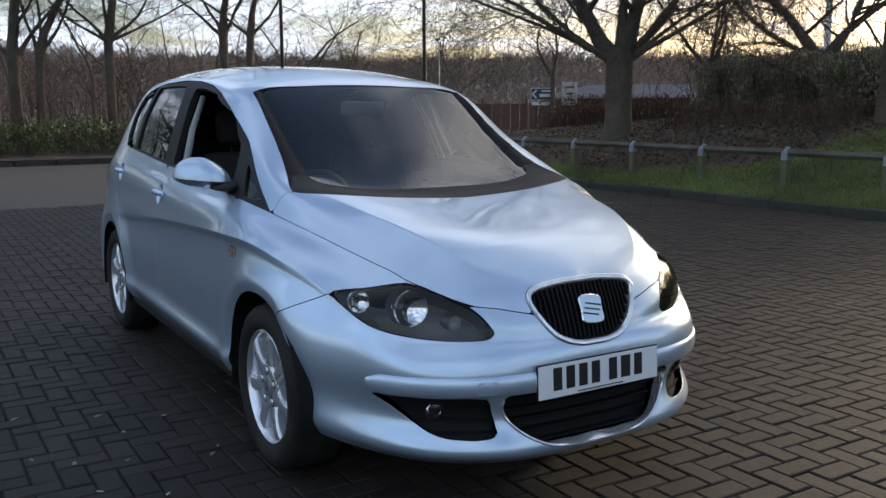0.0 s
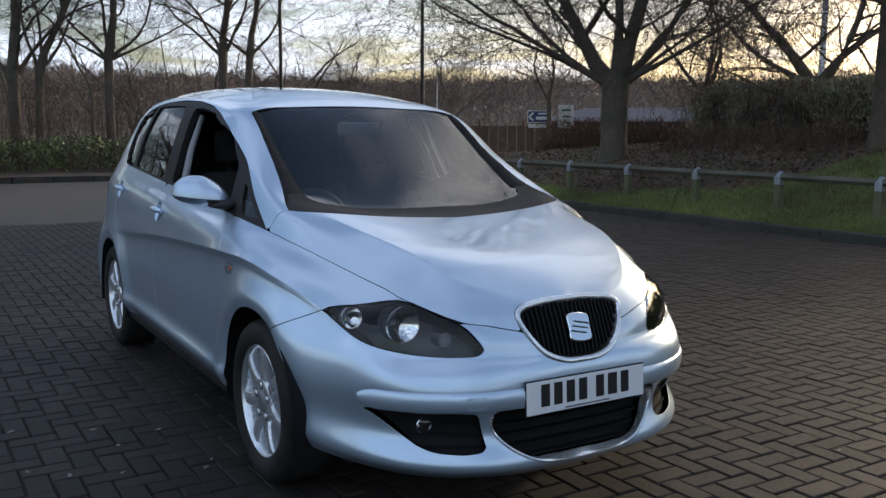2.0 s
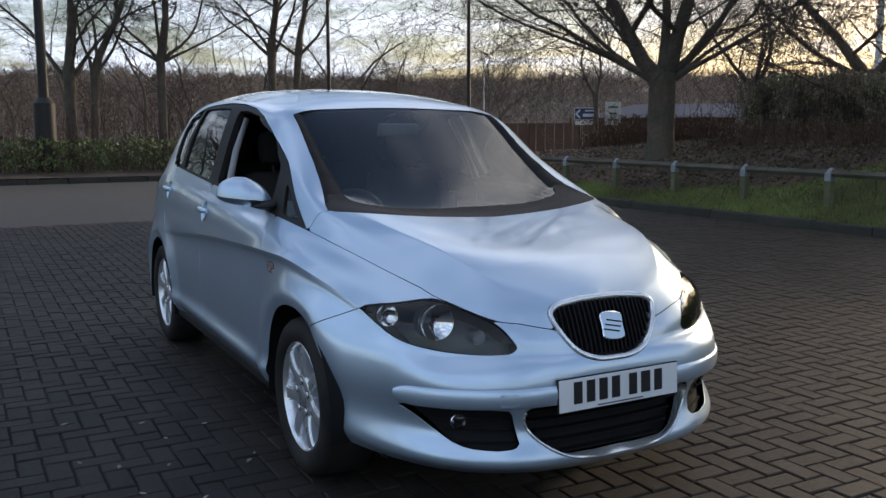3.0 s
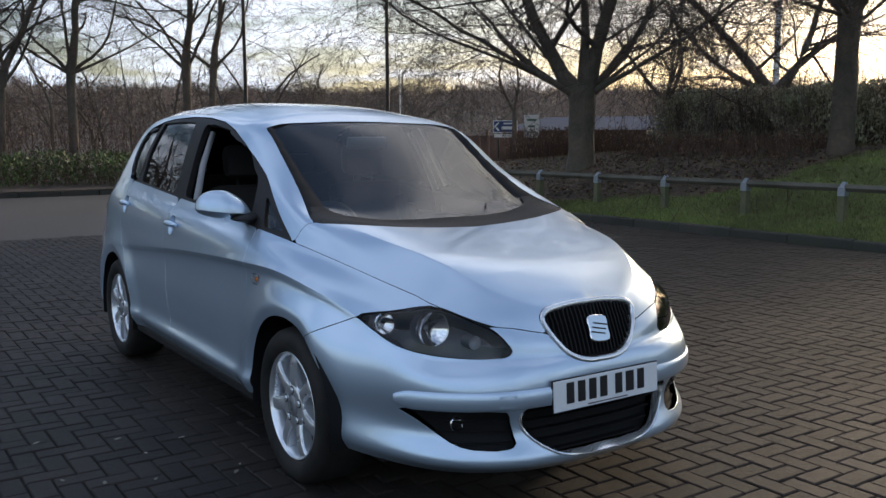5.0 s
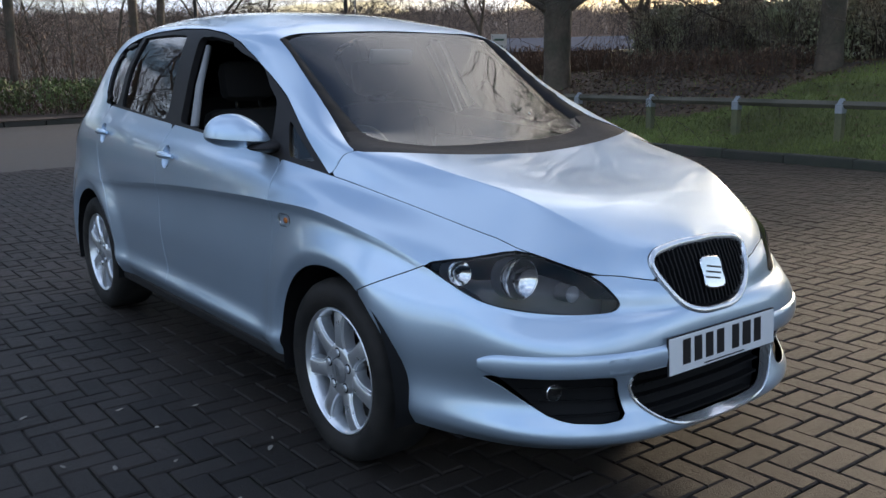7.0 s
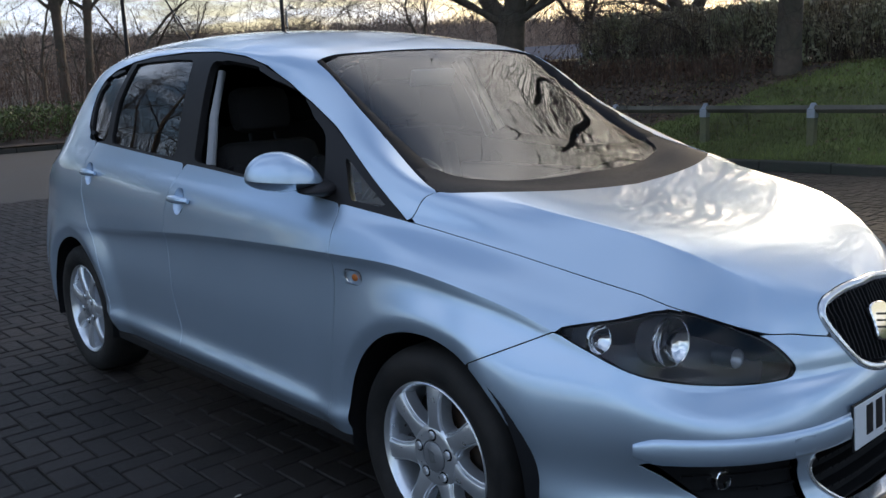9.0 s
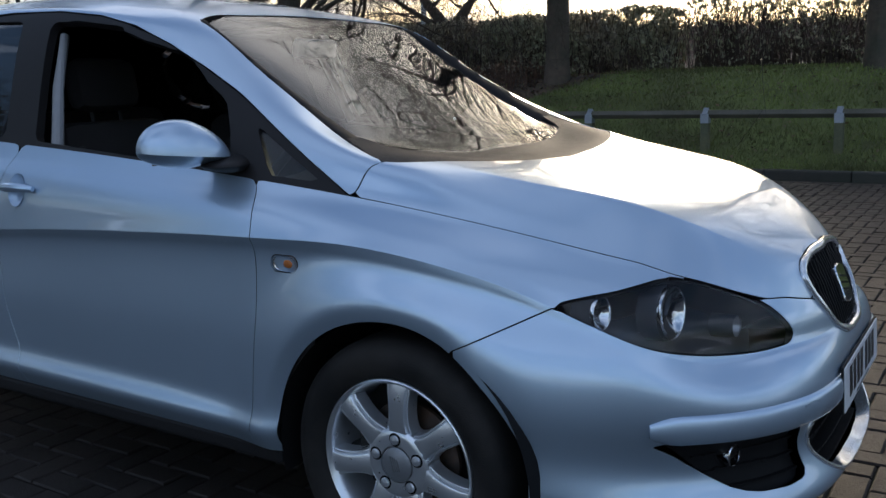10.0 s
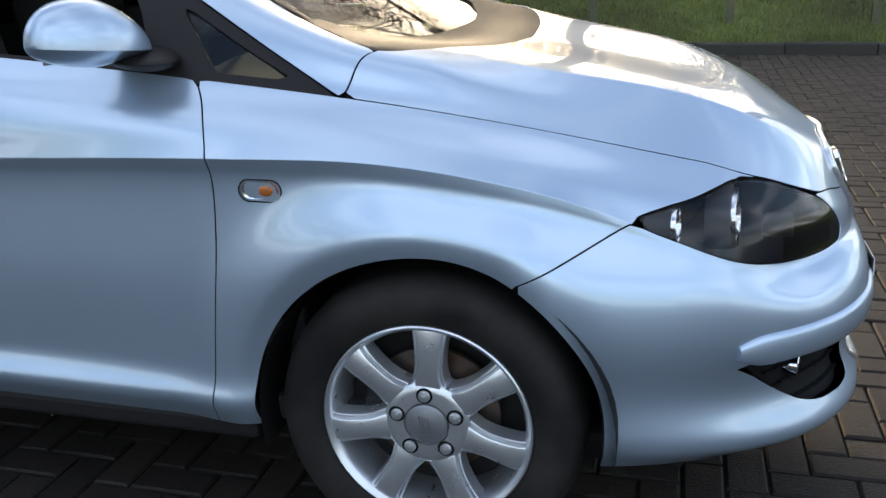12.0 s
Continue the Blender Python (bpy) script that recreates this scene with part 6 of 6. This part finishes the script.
add_box(bm, (0, -0.12, -0.005), (0.05, 0.12, 0.02), 0.006)
bm.transform(m)
part("wheel_boss", bm, trim_plastic, wheel, "", True)
bm = bmesh.new()
add_box(bm, (0.36, 0.03, 1.352), (0.03, 0.24, 0.065), 0.012, (0, 12, 6))
part("rear_view_mirror", bm, trim_pale, cabin, "pale grey rear-view mirror", True)
bm = bmesh.new()
add_box(bm, (0.344, 0.03, 1.351), (0.004, 0.222, 0.052), 0.002, (0, 12, 6))
part("mirror_face", bm, chrome, cabin, "mirror face")
bm = bmesh.new()
add_box(bm, (-0.35, 0, 0.28), (3.0, 1.56, 0.06), 0.01)
add_box(bm, (0.95, 0, 0.55), (0.06, 1.4, 0.6), 0.01)
add_box(bm, (-1.70, 0, 0.70), (0.06, 1.3, 0.9), 0.01)
part("cabin_floor", bm, trim_plastic, cabin, "dark floor and bulkheads")
for s in (-1, 1):
    bm = bmesh.new()
    add_tube(bm, [(-0.150, s * 0.612, 1.41), (-0.105, s * 0.690, 1.24), (-0.060, s * 0.745, 1.06)], [0.015, 0.017, 0.019], 10)
    part("pillar_lining", bm, trim_pale, cabin, "pale grey pillar lining", True)
    bm = bmesh.new()
    add_box(bm, (0.28, s * 0.735, 0.63), (1.05, 0.06, 0.60), 0.02)
    part("door_lining", bm, trim_plastic, cabin, "dark door lining", True)
    bm = bmesh.new()
    add_box(bm, (-0.70, s * 0.735, 0.66), (0.80, 0.06, 0.62), 0.02)
    part("door_lining", bm, trim_plastic, cabin, "dark door lining", True)
# aerial, underside
bm = bmesh.new()
add_tube(bm, [(-1.55, 0.0, 1.545), (-1.63, 0.0, 1.62), (-1.90, 0.0, 1.87)], [0.010, 0.005, 0.0022], 8)
part("aerial", bm, black_trim, car, "thin black roof aerial", True)
bm = bmesh.new()
add_box(bm, (0, 0, 0.235), (3.6, 1.45, 0.07), 0.02)
part("underbody", bm, black_plastic, car, "dark underside")
for s in (-1, 1):
    bm = bmesh.new()
    add_box(bm, (0.0, s * 0.815, 0.262), (1.84, 0.07, 0.05), 0.012)
    part("sill_strip", bm, black_plastic, car, "black strip under the sill")
# small pale bits on the paving
for k, (x, y) in enumerate(((1.06, -1.00), (0.985, -0.955), (0.877, -1.482), (2.235, 1.377), (0.62, -1.25), (0.35, -1.30), (0.20, -1.62), (0.95, -1.30), (0.5, -1.05), (1.35, -1.25), (1.2, -1.45), (0.75, -1.62))):
    rr = random.Random(k)
    bm = bmesh.new()
    s = rr.uniform(0.010, 0.022)
    pts = [bm.verts.new((s * math.cos(a) * rr.uniform(0.7, 1.3), 0.45 * s * math.sin(a) * rr.uniform(0.7, 1.2), 0.002 + 0.004 * rr.random())) for a in (2 * math.pi * j / 7 for j in range(7))]
    mid = bm.verts.new((0, 0, 0.006))
    for j in range(7):
        bm.faces.new((pts[j], pts[(j + 1) % 7], mid))
    ob = part("fallen_leaf", bm, pale_leaf, None, "", False)
    ob.matrix_basis = pose(x, y, 0.001, 0, 0, rr.uniform(0, 360))
    tagged(ob, "small pale dead leaf lying on the paving", "leaf", "fallen leaves")
# ---- block paving, herringbone, laid last ----
pavement = thing("pavement", (0, 0, 0), "brown concrete block paving in herringbone", "pavement", kind="structure")


def paver_mesh(name, w, l):
    """One block, 100 by 200 mm with an 8 mm joint and worn top edges; top at z 0."""
    bm = bmesh.new()
    a, b = w / 2 - 0.0032, l / 2 - 0.0032
    rows = [[bm.verts.new((x * (a - i), y * (b - i), z)) for x, y in ((-1, -1), (1, -1), (1, 1), (-1, 1))] for i, z in ((0, -0.03), (0, -0.0055), (0.0055, 0.0))]
    for r, s in zip(rows, rows[1:]):
        for k in range(4):
            bm.faces.new((r[k], r[(k + 1) % 4], s[(k + 1) % 4], s[k]))
    bm.faces.new(rows[-1])
    me = bpy.data.meshes.new(name)
    bm.to_mesh(me)
    bm.free()
    me.materials.append(brick)
    return me


across, along = paver_mesh("brick_across", 0.2, 0.1), paver_mesh("brick_along", 0.1, 0.2)
near, rest = [], []
rnd = random.Random(21)
for i in range(-92, 86):
    for j in range(-110, 80):
        k = (i - j) % 4
        if k == 0:
            x, y, flat = i * 0.1 + 0.1, j * 0.1 + 0.05, True
        elif k == 3:
            x, y, flat = i * 0.1 + 0.05, j * 0.1 + 0.1, False
        else:
            continue
        y -= 0.05
        h = rnd.uniform(-0.003, 0.002)
        tip = (rnd.uniform(-0.6, 0.6), rnd.uniform(-0.6, 0.6), rnd.uniform(-0.5, 0.5))
        if y > KERB_Y - 0.12:
            continue
        (near if 1.55 < x < 3.6 and -0.75 < y < 2.15 else rest).append((x, y, h, tip, flat))
near.sort(key=lambda q: math.hypot(q[0] - 2.3, q[1] - 0.5))
rest += near[300:]
for x, y, h, tip, flat in near[:300]:
    ob = new("brick", across if flat else along)
    ob.parent = pavement
    ob.matrix_basis = pose(x, y, h, *tip)
v, f = [], []
for x, y, h, tip, flat in rest:
    a, b = (0.0968, 0.0468) if flat else (0.0468, 0.0968)
    n = len(v)
    tx, ty = math.tan(radians(tip[0])), math.tan(radians(tip[1]))
    for i, z in ((0, -0.03), (0, -0.0055), (0.0055, 0.0)):
        for sx, sy in ((-1, -1), (1, -1), (1, 1), (-1, 1)):
            px, py = sx * (a - i), sy * (b - i)
            v.append((x + px, y + py, h + z + px * ty + py * tx))
    for r in (0, 4):
        f += [(n + r + q, n + r + (q + 1) % 4, n + r + 4 + (q + 1) % 4, n + r + 4 + q) for q in range(4)]
    f.append((n + 8, n + 9, n + 10, n + 11))
field = mesh_ob("brick_field", v, f, brick_far, pavement, "", False)
tagged(field, kind="stuff")
